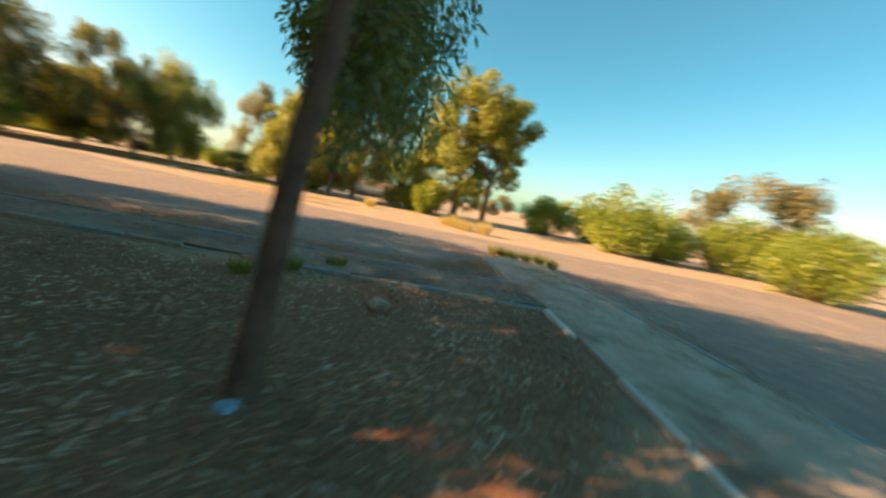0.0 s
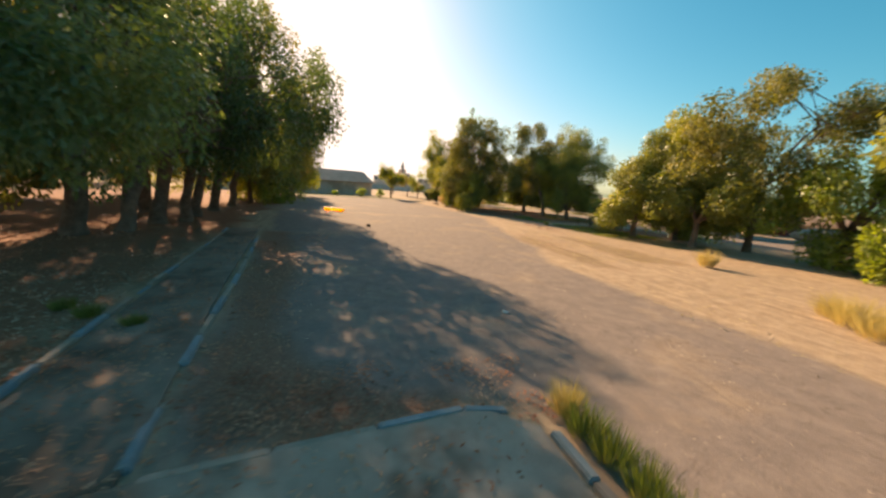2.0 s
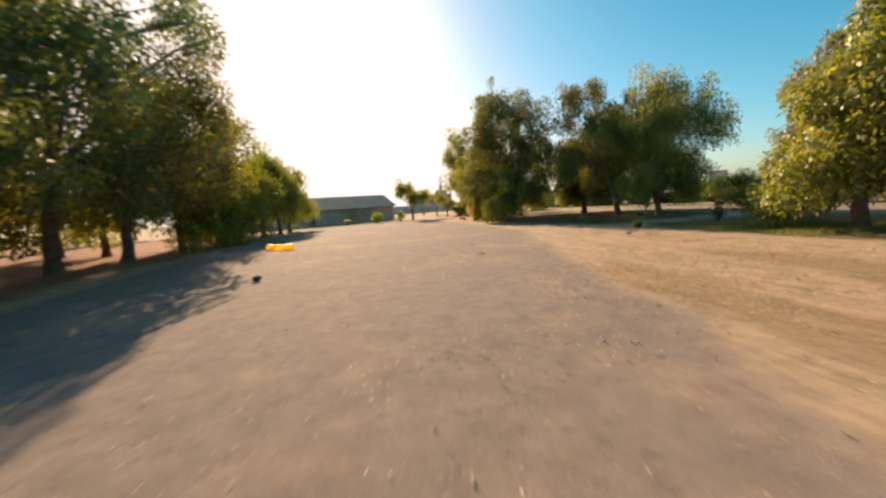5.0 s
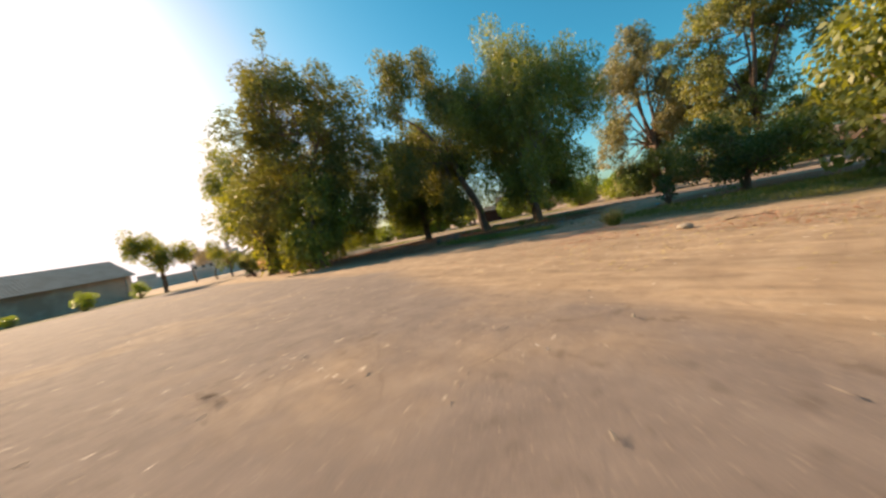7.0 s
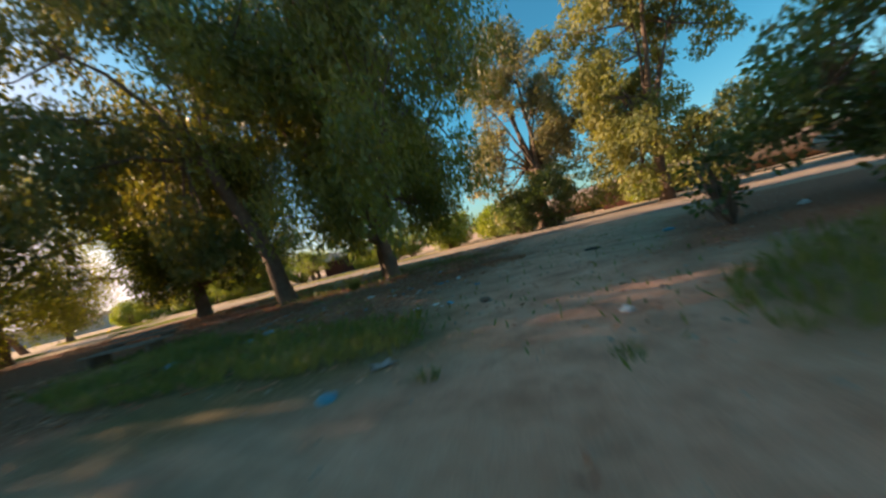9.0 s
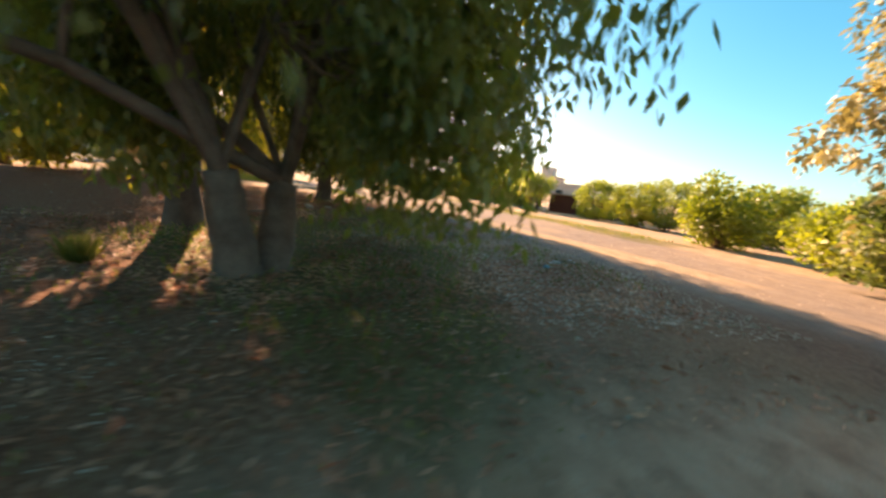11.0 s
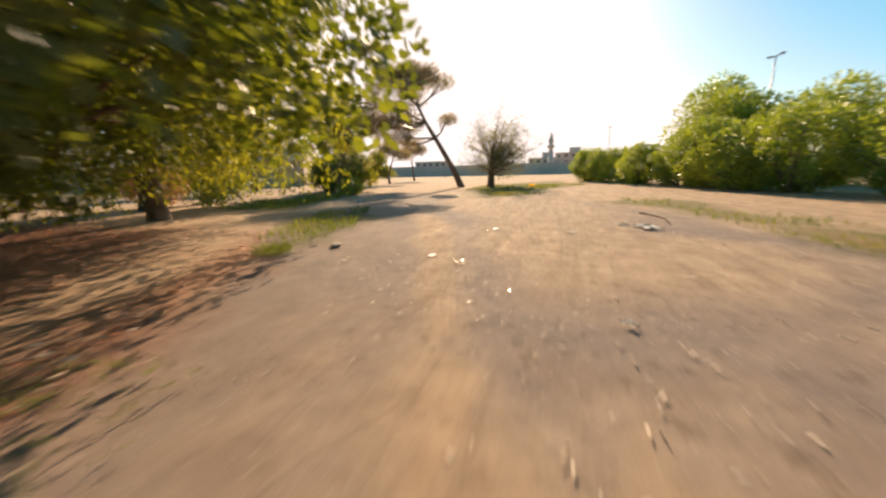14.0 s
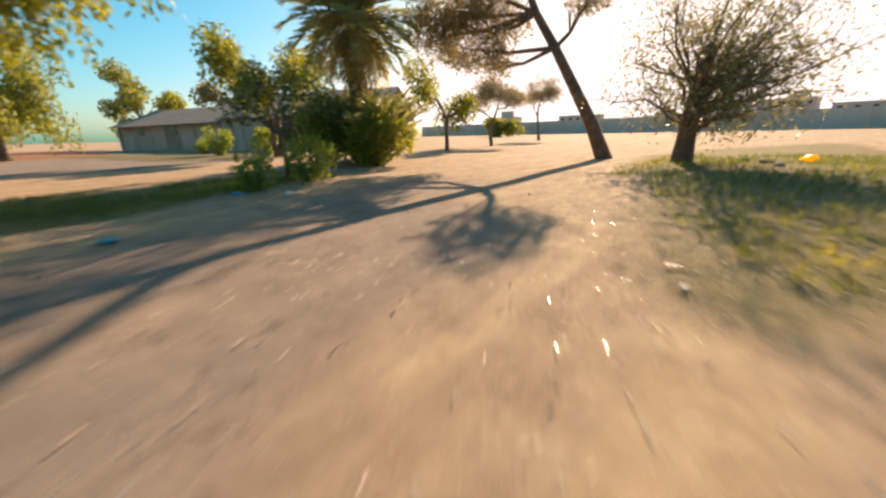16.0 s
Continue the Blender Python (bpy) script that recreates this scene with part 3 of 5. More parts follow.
ground = tagged(new("ground", make_ground()), "dusty earth, worn asphalt and leaf litter of a vacant lot", "ground", kind="structure")
ground.data.materials.append(ground_material())


# ---- kerbs and pavement ----
def pavement(name, corners, label, material=CONCRETE):
    """A cast concrete slab strip with uneven edges, a hand's width above the earth."""
    bm = bmesh.new()
    low = [bm.verts.new((x, y, -0.12)) for x, y in corners]
    up = [bm.verts.new((x, y, 0.045)) for x, y in corners]
    bm.faces.new(up)
    for i in range(len(corners)):
        j = (i + 1) % len(corners)
        bm.faces.new((low[i], low[j], up[j], up[i]))
    bmesh.ops.recalc_face_normals(bm, faces=bm.faces)
    return tagged(part(name, bm, material), label, "pavement", kind="structure")


def kerb(points, label, seed, stone=1.0, bare=False, paints=(KERB_BLUE, KERB_WHITE)):
    """A row of kerbstones along a line, painted by turns, some bare and tilted."""
    rng = np.random.default_rng(seed)
    root = tagged(new("kerb"), label, "kerb", kind="structure")
    shapes = {}
    for paint in (*paints, CONCRETE):
        bm = box(stone - 0.015, 0.13, 0.24, (0, 0, -0.035), 0.02)
        me = bpy.data.meshes.new("kerb_stone")
        bm.to_mesh(me)
        bm.free()
        me.materials.append(paint)
        shapes[paint.name] = me
    turn = 0
    for (x0, y0), (x1, y1) in zip(points, points[1:]):
        length = math.hypot(x1 - x0, y1 - y0)
        n = max(1, round(length / stone))
        for i in range(n):
            u = (i + 0.5) / n
            paint = paints[turn % len(paints)]
            turn += 1
            if bare or rng.random() < 0.12:
                paint = CONCRETE
            ob = new("kerb_stone", shapes[paint.name])
            ob.parent = root
            ob.matrix_basis = pose(x0 + (x1 - x0) * u, y0 + (y1 - y0) * u, rng.uniform(-0.045, -0.01) - 0.065 * bare - 0.05 * (rng.random() < 0.3), rng.normal() * 1.2, rng.normal() * 0.8, math.degrees(math.atan2(y1 - y0, x1 - x0)) + rng.normal() * 0.8)
            ob.scale = (length / n / stone, 1, 1)
    return root


pavement("pavement", [(3.85, 7.1), (4.75, 0.0), (5.6, -6.0), (8.3, -6.0), (7.0, 2.0), (6.1, 6.6), (5.4, 9.9), (4.85, 12.7), (3.3, 12.7), (2.85, 12.1), (3.4, 8.7)], "grey worn concrete footpath edged with painted kerbs")
pavement("pavement", [(3.82, 7.12), (3.41, 8.62), (-3, 7.55), (-9.5, 6.62), (-12.5, 6.2), (-12.4, 4.95), (-6, 5.8), (0, 6.55)], "cracked concrete strip half covered with soil and leaves", SOILED)
kerb([(3.75, 6.95), (0.2, 6.42), (-6.6, 5.6), (-12.4, 4.8)], "faded blue and white kerb beside the leaf litter", 1)
kerb([(3.25, 8.58), (0.3, 8.15), (-3.7, 7.65), (-9.5, 6.75), (-12.6, 6.3)], "faded blue and white kerb between strip and car park", 2)
kerb([(3.38, 8.75), (2.83, 11.9)], "faded blue and white kerb at the footpath's end", 3)
kerb([(2.83, 11.9), (2.93, 12.45), (3.3, 12.78)], "curved kerb corner of short painted stones", 6, 0.5)
kerb([(3.4, 12.82), (4.85, 12.86)], "kerb end overgrown with grass", 7, 0.7)
kerb([(4.95, 12.7), (5.5, 9.7), (6.2, 6.5), (7.1, 2.0), (8.4, -6.0)], "faded blue and white kerb beside the asphalt", 4)
kerb([(3.78, 6.85), (4.15, 4.4), (4.68, 0.0), (5.5, -6.0)], "worn kerb with pale chipped paint beside leaf litter", 5, paints=(KERB_PALE,))

# ---- trees ----
def carob_edge(x, y, z):
    """The dark tree's crown narrows upwards on the side of the track."""
    return 0.9 * (y - 33.6) - 0.43 * (x + 38.0) < np.interp(z, (2.0, 3.3, 4.6, 9.0), (4.5, 4.3, 3.3, 2.4))


def first_crown(x, y, z):
    """The first tree's crown is open towards the grove and ends short of the footpath."""
    dx, dy = x - 2.08, y - 0.36
    gap = 0.53 < -dx / max(dy, 0.01) < 1.05 and z - 1.7 < 0.52 * math.hypot(dx, dy)
    return not gap and 0.673 * (x - 5.05) + 0.727 * (y - 2.96) < 0.2


T0_SPRAYS = [(-0.95 + 1.3 * math.sqrt((k + 0.5) / 40) * math.cos(2.4 * k), 3.3 + 2.2 * math.sqrt((k + 0.5) / 40) * math.sin(2.4 * k), 3.55 + 0.55 * math.sin(1.7 * k) + 0.02 * k, 0.5) for k in range(40)] + [(0.1,1.15,3.1,0.45),(0.36,1.61,2.95,0.45),(-0.04,1.48,2.6,0.4),(0.57,2.02,2.8,0.4),(0.32,1.95,2.45,0.35),(-0.2,1.67,2.4,0.35),(0.0,1.62,3.5,0.5),(0.76,1.74,3.7,0.4),(-1.54,1.46,2.95,0.3),(-1.51,1.55,2.75,0.28),(-1.92,1.2,2.75,0.28),(-1.8,1.44,3.15,0.35)]
def grove_edge(x, y, z):
    """The grove's crowns end on one slope, higher ones further back from the open lot."""
    run = z / math.tan(radians(SUN_EL))
    u, v = x + run * math.sin(radians(SUN_AZ)), y - run * math.cos(radians(SUN_AZ))
    edge = np.interp(u, (-50, -36, -30, -27, -23.5, -22, -19, -15, -6, -4, 0, 5, 12, 40), (7.2, 8.7, 8.5, 8.3, 8.4, 9.2, 10.8, 11.2, 12.5, 13.6, 15.6, 12.9, 10.3, 6))
    return v < edge - 0.25


# low boughs added along the sun's path to shade the litter beside the footpath
ADDED_SHADE_BOUGHS = [(4.4 + 0.55 * (k % 6) - 2.02 * z, 2.6 + 0.6 * (k // 6) - 0.58 * z, z, 0.6) for k in range(30) for z in (2.9 + 1.6 * (0.618 * k % 1),)]
EUC = "tall eucalyptus with drooping olive leaves and a bare trunk"
# first crown takes the teal leaf, its shade side put into the colour
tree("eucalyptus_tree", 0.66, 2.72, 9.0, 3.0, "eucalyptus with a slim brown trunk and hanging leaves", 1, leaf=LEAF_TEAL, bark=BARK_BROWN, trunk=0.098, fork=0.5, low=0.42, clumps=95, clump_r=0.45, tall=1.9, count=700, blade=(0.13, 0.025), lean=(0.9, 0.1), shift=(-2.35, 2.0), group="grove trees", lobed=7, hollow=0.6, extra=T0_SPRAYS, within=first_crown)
for i, (x, y, h, r, t, lx, ly) in enumerate([(-9.6, 0.5, 12, 5.2, 0.34, 0.6, 1.4), (-10.8, 1.5, 11, 4.2, 0.26, -1.6, 0.9), (-13.4, 1.5, 12.5, 5.2, 0.30, 0.3, 1.6), (-14.7, 2.2, 11, 4.2, 0.24, 1.2, 1.2),
                                           (-16.9, 1.9, 12.5, 5.2, 0.24, -0.4, 1.2), (-21.2, 1.4, 13, 5.4, 0.28, 0.5, 1.8), (-25.3, 1.3, 10.5, 3.8, 0.26, 0.0, 1.0), (-18.3, -1.2, 13, 5, 0.3, 0, 0),
                                           (-5.6, -2.0, 12, 5.6, 0.32, 0.3, 0.6), (-12.0, -4.0, 12, 5.6, 0.3, 0, 0), (-23.0, -4.5, 12, 5, 0.3, 0, 0)]):
    # nearer grove crowns get darker leaf colours in place of deeper shade
    tree("eucalyptus_tree", x, y, h, r, EUC, 100 + i, trunk=t, fork=0.32, low=0.1 if i == 8 else 0.2, extra=[(1.6 * math.cos(a) + 0.6, 2.4 * math.sin(a) + 1.2, 2.6 + 0.6 * (a % 3), 0.9) for a in range(10)] + ADDED_SHADE_BOUGHS if i == 8 else (), leaf=LEAF_DARK if i in (0, 1, 8) else LEAF_TEAL if i < 5 else LEAF_EUC, clumps=56 if i < 2 else 32 if i < 5 else 125 if i in (8, 9) else 84, clump_r=0.78, tall=1.5, count=150, blade=(0.2, 0.052), lean=(lx, ly), shift=(0, 2.6 if y > 0 else 0.5), hollow=0.6, group="grove trees", within=grove_edge)
for i, (x, y, h, r) in enumerate([(-29.5, 1.6, 10, 4.2), (-33.0, 2.6, 9.0, 4.2), (-36.5, 1.6, 8.6, 3.7), (-40.5, 2.6, 9.6, 4.0), (-44.0, 3.0, 9.5, 3.6), (-48.5, 2.6, 9.0, 3.1), (-31.0, -4.0, 12, 4.8)]):
    tree("pepper_tree", x, y, h, r, "pepper tree with weeping yellow-green foliage near the ground", 130 + i, leaf=LEAF_PEP, style="weep", low=0.06, trunk=0.22, fork=0.22, clumps=70, clump_r=0.85, tall=1.4, count=150, blade=(0.2, 0.06), group="grove trees", within=grove_edge)

for i, (x, y) in enumerate([(-2.5, -8.5), (-8.0, -9.5), (-14.0, -9.0), (-20.0, -9.8), (-26.5, -9.2), (-33.0, -8.5)]):
    tree("pepper_tree", x, y, 8.5, 4.2, "dense shaded tree deep inside the grove", 145 + i, leaf=LEAF_EUC, style="droop", low=0.04, trunk=0.22, fork=0.22, clumps=60, clump_r=1.0, tall=1.1, count=60, blade=(0.3, 0.1), group="grove trees")
tree("eucalyptus_tree", -35.8, 24.7, 11.5, 3.8, "broad eucalyptus with billowy olive crown and twin trunk", 201, low=0.12, trunk=0.24, stems=2, clumps=250, clump_r=0.52, tall=1.15, count=230, blade=(0.17, 0.05), hollow=0.25, lobed=11, shift=(0, 1.1), extra=[(-0.5, -2.6, 4.6, 0.9), (-0.3, -3.0, 3.4, 0.8), (0.2, -2.4, 5.6, 0.8), (-0.6, -2.9, 2.4, 0.8), (0.4, -1.9, 3.2, 0.9), (0.3, -1.2, 1.8, 0.8), (0, 3.6, 7.5, 0.9), (0, 3.2, 9.2, 0.9), (0.3, 4.0, 6.0, 0.9), (0, 2.2, 10.4, 0.9), (0, -1.0, 9.4, 0.8), (0, -0.4, 10.4, 0.8), (0.5, 3.8, 4.6, 0.9), (0.4, 3.4, 3.2, 0.9), (0.3, 3.0, 2.0, 0.8), (-0.8, 0.7, 10.8, 0.8), (0.8, 1.0, 2.0, 0.9), (0.9, 2.2, 5.2, 0.9)] + [(0.3 + 0.5 * math.sin(3 * k), 3.7 + 0.7 * math.cos(2.2 * k), 2.6 + 0.62 * k, 0.8) for k in range(11)] + [(-0.2 + 0.4 * math.cos(3 * k), -1.5 + 0.95 * k, 9.9 + 0.35 * math.sin(2 * k), 0.8) for k in range(7)], group="lot edge trees")
tree("pepper_tree", -39.8, 23.0, 5.6, 1.6, "yellow-green pepper tree at the lot's edge", 202, leaf=LEAF_PEP, style="weep", low=0.05, trunk=0.16, clumps=45, clump_r=0.8, tall=1.3, count=150, blade=(0.2, 0.06), group="lot edge trees")
tree("pepper_tree", -33.9, 23.9, 4.4, 1.9, "low pepper tree with leaves down to the soil", 203, leaf=LEAF_PEP, style="weep", low=0.03, trunk=0.12, clumps=36, clump_r=0.7, tall=1.2, count=170, blade=(0.2, 0.06), group="lot edge trees")
HANGING = [(-0.3 - 0.2 * (k % 3), -1.2 - 0.3 * (k % 4), 1.7 + 0.45 * (k // 3), 0.5) for k in range(7)]
CURTAIN = [(2.5 + 0.2 * math.cos(2.4 * k), -3.05 + 0.25 * math.sin(2.4 * k), 1.0 + 0.2 * k, 0.26 + 0.02 * k) for k in range(11)] + [(0.3 + 0.28 * (k % 4), 0.9 + 0.3 * (k % 5), 1.3 + 0.4 * (k // 4), 0.45) for k in range(14)] + [(-0.1 - 0.2 * (k % 3), -0.9 - 0.22 * (k % 4), 1.35 + 0.4 * (k // 3), 0.42) for k in range(9)] + [(2.7 * math.cos(a * 0.9), 2.7 * math.sin(a * 0.9), 2.3 + 0.35 * math.sin(a * 2.3), 0.62) for a in range(7)] + [(1.5 * math.cos(a * 1.1 + 0.3), 1.5 * math.sin(a * 1.1 + 0.3), 2.9 + 0.3 * math.sin(a * 1.7), 0.7) for a in range(6)]
tree("pepper_tree", -28.0, 33.85, 9.0, 3.3, "old pepper tree with flared forked trunk", 204, leaf=LEAF_OLIVE, style="weep", low=0.22, trunk=0.2, fork=0.115, stems=2, clumps=180, clump_r=0.7, tall=1.5, count=560, blade=(0.12, 0.03), hollow=0.2, thick=0.4, lobed=4, extra=CURTAIN, group="copse trees")
tree("pepper_tree", -30.35, 32.2, 11.0, 3.1, "leaning pepper tree with airy olive crown", 205, leaf=LEAF_EUC, style="weep", low=0.3, trunk=0.2, fork=0.42, lean=(-1.7, -1.1), clumps=120, clump_r=0.7, tall=1.2, count=300, blade=(0.16, 0.04), thick=0.45, lobed=4, hollow=0.4, extra=HANGING, group="copse trees")
tree("carob_tree", -38.0, 33.6, 8.3, 3.6, "dense dark-leaved tree with a low branching trunk", 206, leaf=LEAF_CAROB, style="round", low=0.13, trunk=0.26, fork=0.13, clumps=380, clump_r=0.62, tall=0.9, count=360, blade=(0.1, 0.043), lobed=10, hollow=0.15, thick=0.55, dense=2.6, extra=[((3.0 + 0.6 * (a % 2)) * math.sin(a * 0.085), (3.1 + 0.6 * (a % 2)) * math.cos(a * 0.085), 1.8 + 0.95 * (a % 5) + 0.3 * math.sin(5 * a), 0.8) for a in range(-14, 12)] + [(1.5 + 0.5 * (k % 4), -0.5 - 0.55 * (k % 3), 3.0 + 0.42 * (k // 2), 0.75) for k in range(12)], shift=(-0.35, 0.45), within=carob_edge, group="copse trees")
tree("eucalyptus_tree", -27.2, 46.1, 11.2, 2.9, "pale eucalyptus with drying brownish leaves", 207, leaf=LEAF_DRY, low=0.06, trunk=0.24, stems=2, fork=0.3, clumps=190, clump_r=0.46, tall=1.4, count=260, lobed=9, blade=(0.19, 0.05), hollow=0.35, group="track trees")
tree("eucalyptus_tree", -21.3, 45.5, 11.0, 3.9, "eucalyptus with layered olive and yellow foliage", 218, leaf=LEAF_GOLD, low=0.07, trunk=0.26, fork=0.25, clumps=230, clump_r=0.54, tall=0.85, count=230, blade=(0.17, 0.05), hollow=0.25, lobed=12, extra=[((2.2 + 0.5 * (k % 3)) * math.cos(1.1 * k), (2.2 + 0.5 * (k % 3)) * math.sin(1.1 * k), 1.0 + 0.75 * (k % 4), 0.85) for k in range(26)] + [(2.9 + 0.45 * math.cos(2.4 * k), 0.5 * math.sin(2.4 * k), 6.2 + 0.24 * k, 0.55) for k in range(14)] + [(-1.6 + 0.7 * math.cos(2.4 * k), 0.8 * math.sin(2.4 * k), 9.0 + 0.14 * k, 0.5) for k in range(9)] + [(1.2 + 0.9 * math.cos(2.4 * k), 0.8 * math.sin(2.4 * k), 9.3 + 0.13 * k, 0.5) for k in range(9)], group="track trees")
tree("carob_tree", -19.35, 32.3, 2.25, 1.4, "dark green low tree beside the dirt path", 209, leaf=LEAF_TEAL, style="round", low=0.14, trunk=0.06, stems=3, fork=0.22, clumps=90, clump_r=0.34, tall=0.9, count=620, blade=(0.08, 0.03), hollow=0.2, group="copse trees")
for i, (x, y, h, r, lf) in enumerate([(-14.0, 33.4, 8.8, 3.4, LEAF_OLIVE), (-9.7, 34.4, 11.2, 4.4, LEAF_EUC), (-5.0, 33.8, 5.5, 2.8, LEAF_BUSH), (-10.8, 31.4, 5.0, 2.2, LEAF_OLIVE), (-14.9, 30.6, 5.6, 2.1, LEAF_OLIVE)]):
    tree("pepper_tree", x, y, h, r, "dense pepper tree leafy down to the ground", 220 + i, leaf=lf, style="droop", low=0.05, trunk=0.2, clumps=95, clump_r=0.85, tall=1.1, count=170, blade=(0.17, 0.06), group="lot edge trees")
tree("eucalyptus_tree", 0.4, 33.6, 13.6, 4.6, "tall eucalyptus with golden open crown", 230, leaf=LEAF_PEP, low=0.05, trunk=0.3, clumps=120, clump_r=0.9, tall=0.9, count=120, blade=(0.26, 0.09), group="lot edge trees", hollow=0.4)
tree("eucalyptus_tree", 3.2, 34.6, 11.2, 3.2, "tall eucalyptus with golden open crown", 231, leaf=LEAF_PEP, low=0.25, trunk=0.26, clumps=80, clump_r=0.9, tall=0.8, count=120, blade=(0.26, 0.09), group="lot edge trees", hollow=0.6)
for i, (x, y, h, r) in enumerate([(13.6, 29.5, 4.4, 3.6), (9.6, 37.0, 3.4, 2.6), (18.0, 31.0, 4.0, 3.2), (22.0, 22.0, 4.0, 3.4), (15, 38, 4, 3), (24, 31, 4.4, 3.4), (-1.8, 31.6, 2.6, 1.6)]):
    shrub(x, y, h, r, "round yellow-green shrub on sandy ground", 240 + i, clumps=70, count=100, blade=(0.2, 0.07), group="sand shrubs")
tree("eucalyptus_tree", 26.5, 34.0, 9.5, 4.5, "golden eucalyptus far across the sand", 250, leaf=LEAF_DRY, low=0.1, clumps=60, clump_r=1.0, count=90, blade=(0.28, 0.1), group="lot edge trees")

YP = "pepper tree with glowing yellow-green weeping leaves"
tree("pepper_tree", -43.4, 29.0, 8.8, 4.5, YP, 260, leaf=LEAF_PEP, style="weep", low=0.05, trunk=0.2, clumps=135, clump_r=0.75, tall=1.6, count=400, blade=(0.085, 0.026), hollow=0.3, dense=2.9, extra=[(0.5 + 0.75 * (k % 4), 5.3 - 0.45 * (k % 4) - 0.35 * (k // 8), 1.9 + 0.8 * (k // 4), 0.75) for k in range(16)], group="copse trees")
tree("pepper_tree", -45.4, 25.4, 7.6, 2.8, YP, 261, leaf=LEAF_PEP, style="weep", low=0.34, trunk=0.2, clumps=70, clump_r=0.75, tall=1.4, count=170, blade=(0.17, 0.05), group="copse trees")
tree("eucalyptus_tree", -48.2, 24.9, 10.0, 3.7, "twin-trunked eucalyptus with pale bark and yellowish leaves", 262, leaf=LEAF_PEP, bark=BARK_PALE, style="weep", low=0.3, trunk=0.2, stems=2, fork=0.35, shift=(-0.6, -0.4), clumps=120, clump_r=0.75, tall=1.4, count=150, blade=(0.19, 0.05), group="copse trees")
tree("young_tree", -52.7, 28.0, 2.3, 0.8, "small dark tree with a thin trunk", 263, leaf=LEAF_DARK, style="round", low=0.45, trunk=0.05, fork=0.45, clumps=22, clump_r=0.34, count=300, blade=(0.08, 0.03), group="track trees")
tree("eucalyptus_tree", -57.6, 17.4, 6.6, 2.1, "small eucalyptus with two thin trunks", 264, leaf=LEAF_PEP, style="droop", low=0.42, trunk=0.12, stems=2, clumps=42, clump_r=0.6, count=170, blade=(0.2, 0.06), group="lot edge trees")
tree("eucalyptus_tree", -63.6, 23.4, 4.6, 1.7, "small yellowish tree behind the palm", 265, leaf=LEAF_PEP, style="droop", low=0.3, trunk=0.1, clumps=34, clump_r=0.55, count=170, blade=(0.16, 0.05), group="track trees")
for i, (x, y, h, r) in enumerate([(-57.9, 15.6, 1.5, 0.85), (-56.6, 12.2, 1.6, 0.95), (-57.2, 8.0, 0.9, 0.6), (-52.9, 28.6, 0.9, 0.55), (-51.6, 29.0, 0.7, 0.4)]):
    shrub(x, y, h, r, "small bright green shrub on bare earth", 270 + i, clumps=30, count=150, blade=(0.11, 0.04), group="small shrubs")
for i, (x, y, h, r) in enumerate([(-80, -12, 7, 3.4), (-100, 4, 3.6, 2.6), (-100, -20, 7, 4.0), (-68, -16, 8.0, 3.6), (-60, -22, 9, 4.2), (-46, -24, 10, 4.6), (-34, 78, 6, 4.2), (-20, 76, 5.5, 4), (-7, 80, 6, 4.4), (6, 82, 5.5, 4), (20, 74, 5, 4), (34, 62, 5, 4), (44, 48, 5.5, 4.2), (52, 34, 5, 4)]):
    tree("eucalyptus_tree", x, y, h, r, "hazy distant tree beyond the waste ground", 290 + i, leaf=LEAF_DRY if i % 3 == 0 else LEAF_PEP, low=0.12, trunk=0.2, clumps=40, clump_r=1.0, tall=1.0, count=60, blade=(0.34, 0.13), group="distant trees")
rng_row = np.random.default_rng(5)
for i in range(15):
    u = i / 14
    x, y = -39.5 - 31.5 * u, 51.2 - 10.6 * u
    h = rng_row.uniform(2.4, 2.8) + 0.35 * (4 < i < 10)
    if i in (3, 4):
        continue
    shrub(x + rng_row.normal() * 0.3, y + rng_row.normal() * 0.4, h, h * 0.66, "clipped round yellow-green shrub beside the track", 300 + i, clumps=110, count=150, blade=(0.085, 0.04), group="track shrubs", clump_r=h * 0.12, hollow=0.7, bumpy=0.45)
for i, (x, y, h, r) in enumerate([(-62.0, 47.6, 5.6, 3.0), (-65.5, 48.2, 6.8, 2.6), (-59.5, 50.0, 4.6, 2.8)]):
    shrub(x, y, h, r, "tall feathery shrub behind the clipped ones", 330 + i, clumps=70, count=130, blade=(0.2, 0.05), group="tall shrubs")
for i, (x, y, h, r) in enumerate([(-36.0, 52.0, 2.6, 1.9), (-32.5, 52.4, 2.3, 1.7), (-29.5, 50.5, 2.4, 1.8), (-22.0, 52.5, 2.3, 1.8), (-34, 47.5, 2.4, 1.7), (-30.2, 47.0, 2.0, 1.5)]):
    shrub(x, y, h, r, "clipped round yellow-green shrub beyond the track", 340 + i, clumps=50, count=150, blade=(0.14, 0.05), group="track shrubs")


tree("shrub", -48.4, 47.7, 2.75, 1.35, "clipped round shrub on a short thick trunk", 360, leaf=LEAF_BUSH, style="round", low=0.26, trunk=0.2, fork=0.16, stems=2, clumps=90, clump_r=0.36, tall=0.9, count=330, blade=(0.085, 0.03), hollow=0.55, category="shrub", group="track shrubs", lobed=0)
for x, y, h, r in ((-26.2, 45.0, 3.0, 1.5), (-27.9, 44.6, 2.4, 1.3)):
    shrub(x, y, h, r, "dark green undergrowth round the pale eucalyptus", round(10 * h) + 340, leaf=LEAF_TEAL, clumps=60, count=150, blade=(0.13, 0.045), group="track shrubs")
shrub(-46.3, 24.6, 1.7, 1.3, "dry brown shrub with withered leaves", 345, leaf=WITHERED, clumps=40, count=150, blade=(0.11, 0.03), group="small shrubs")


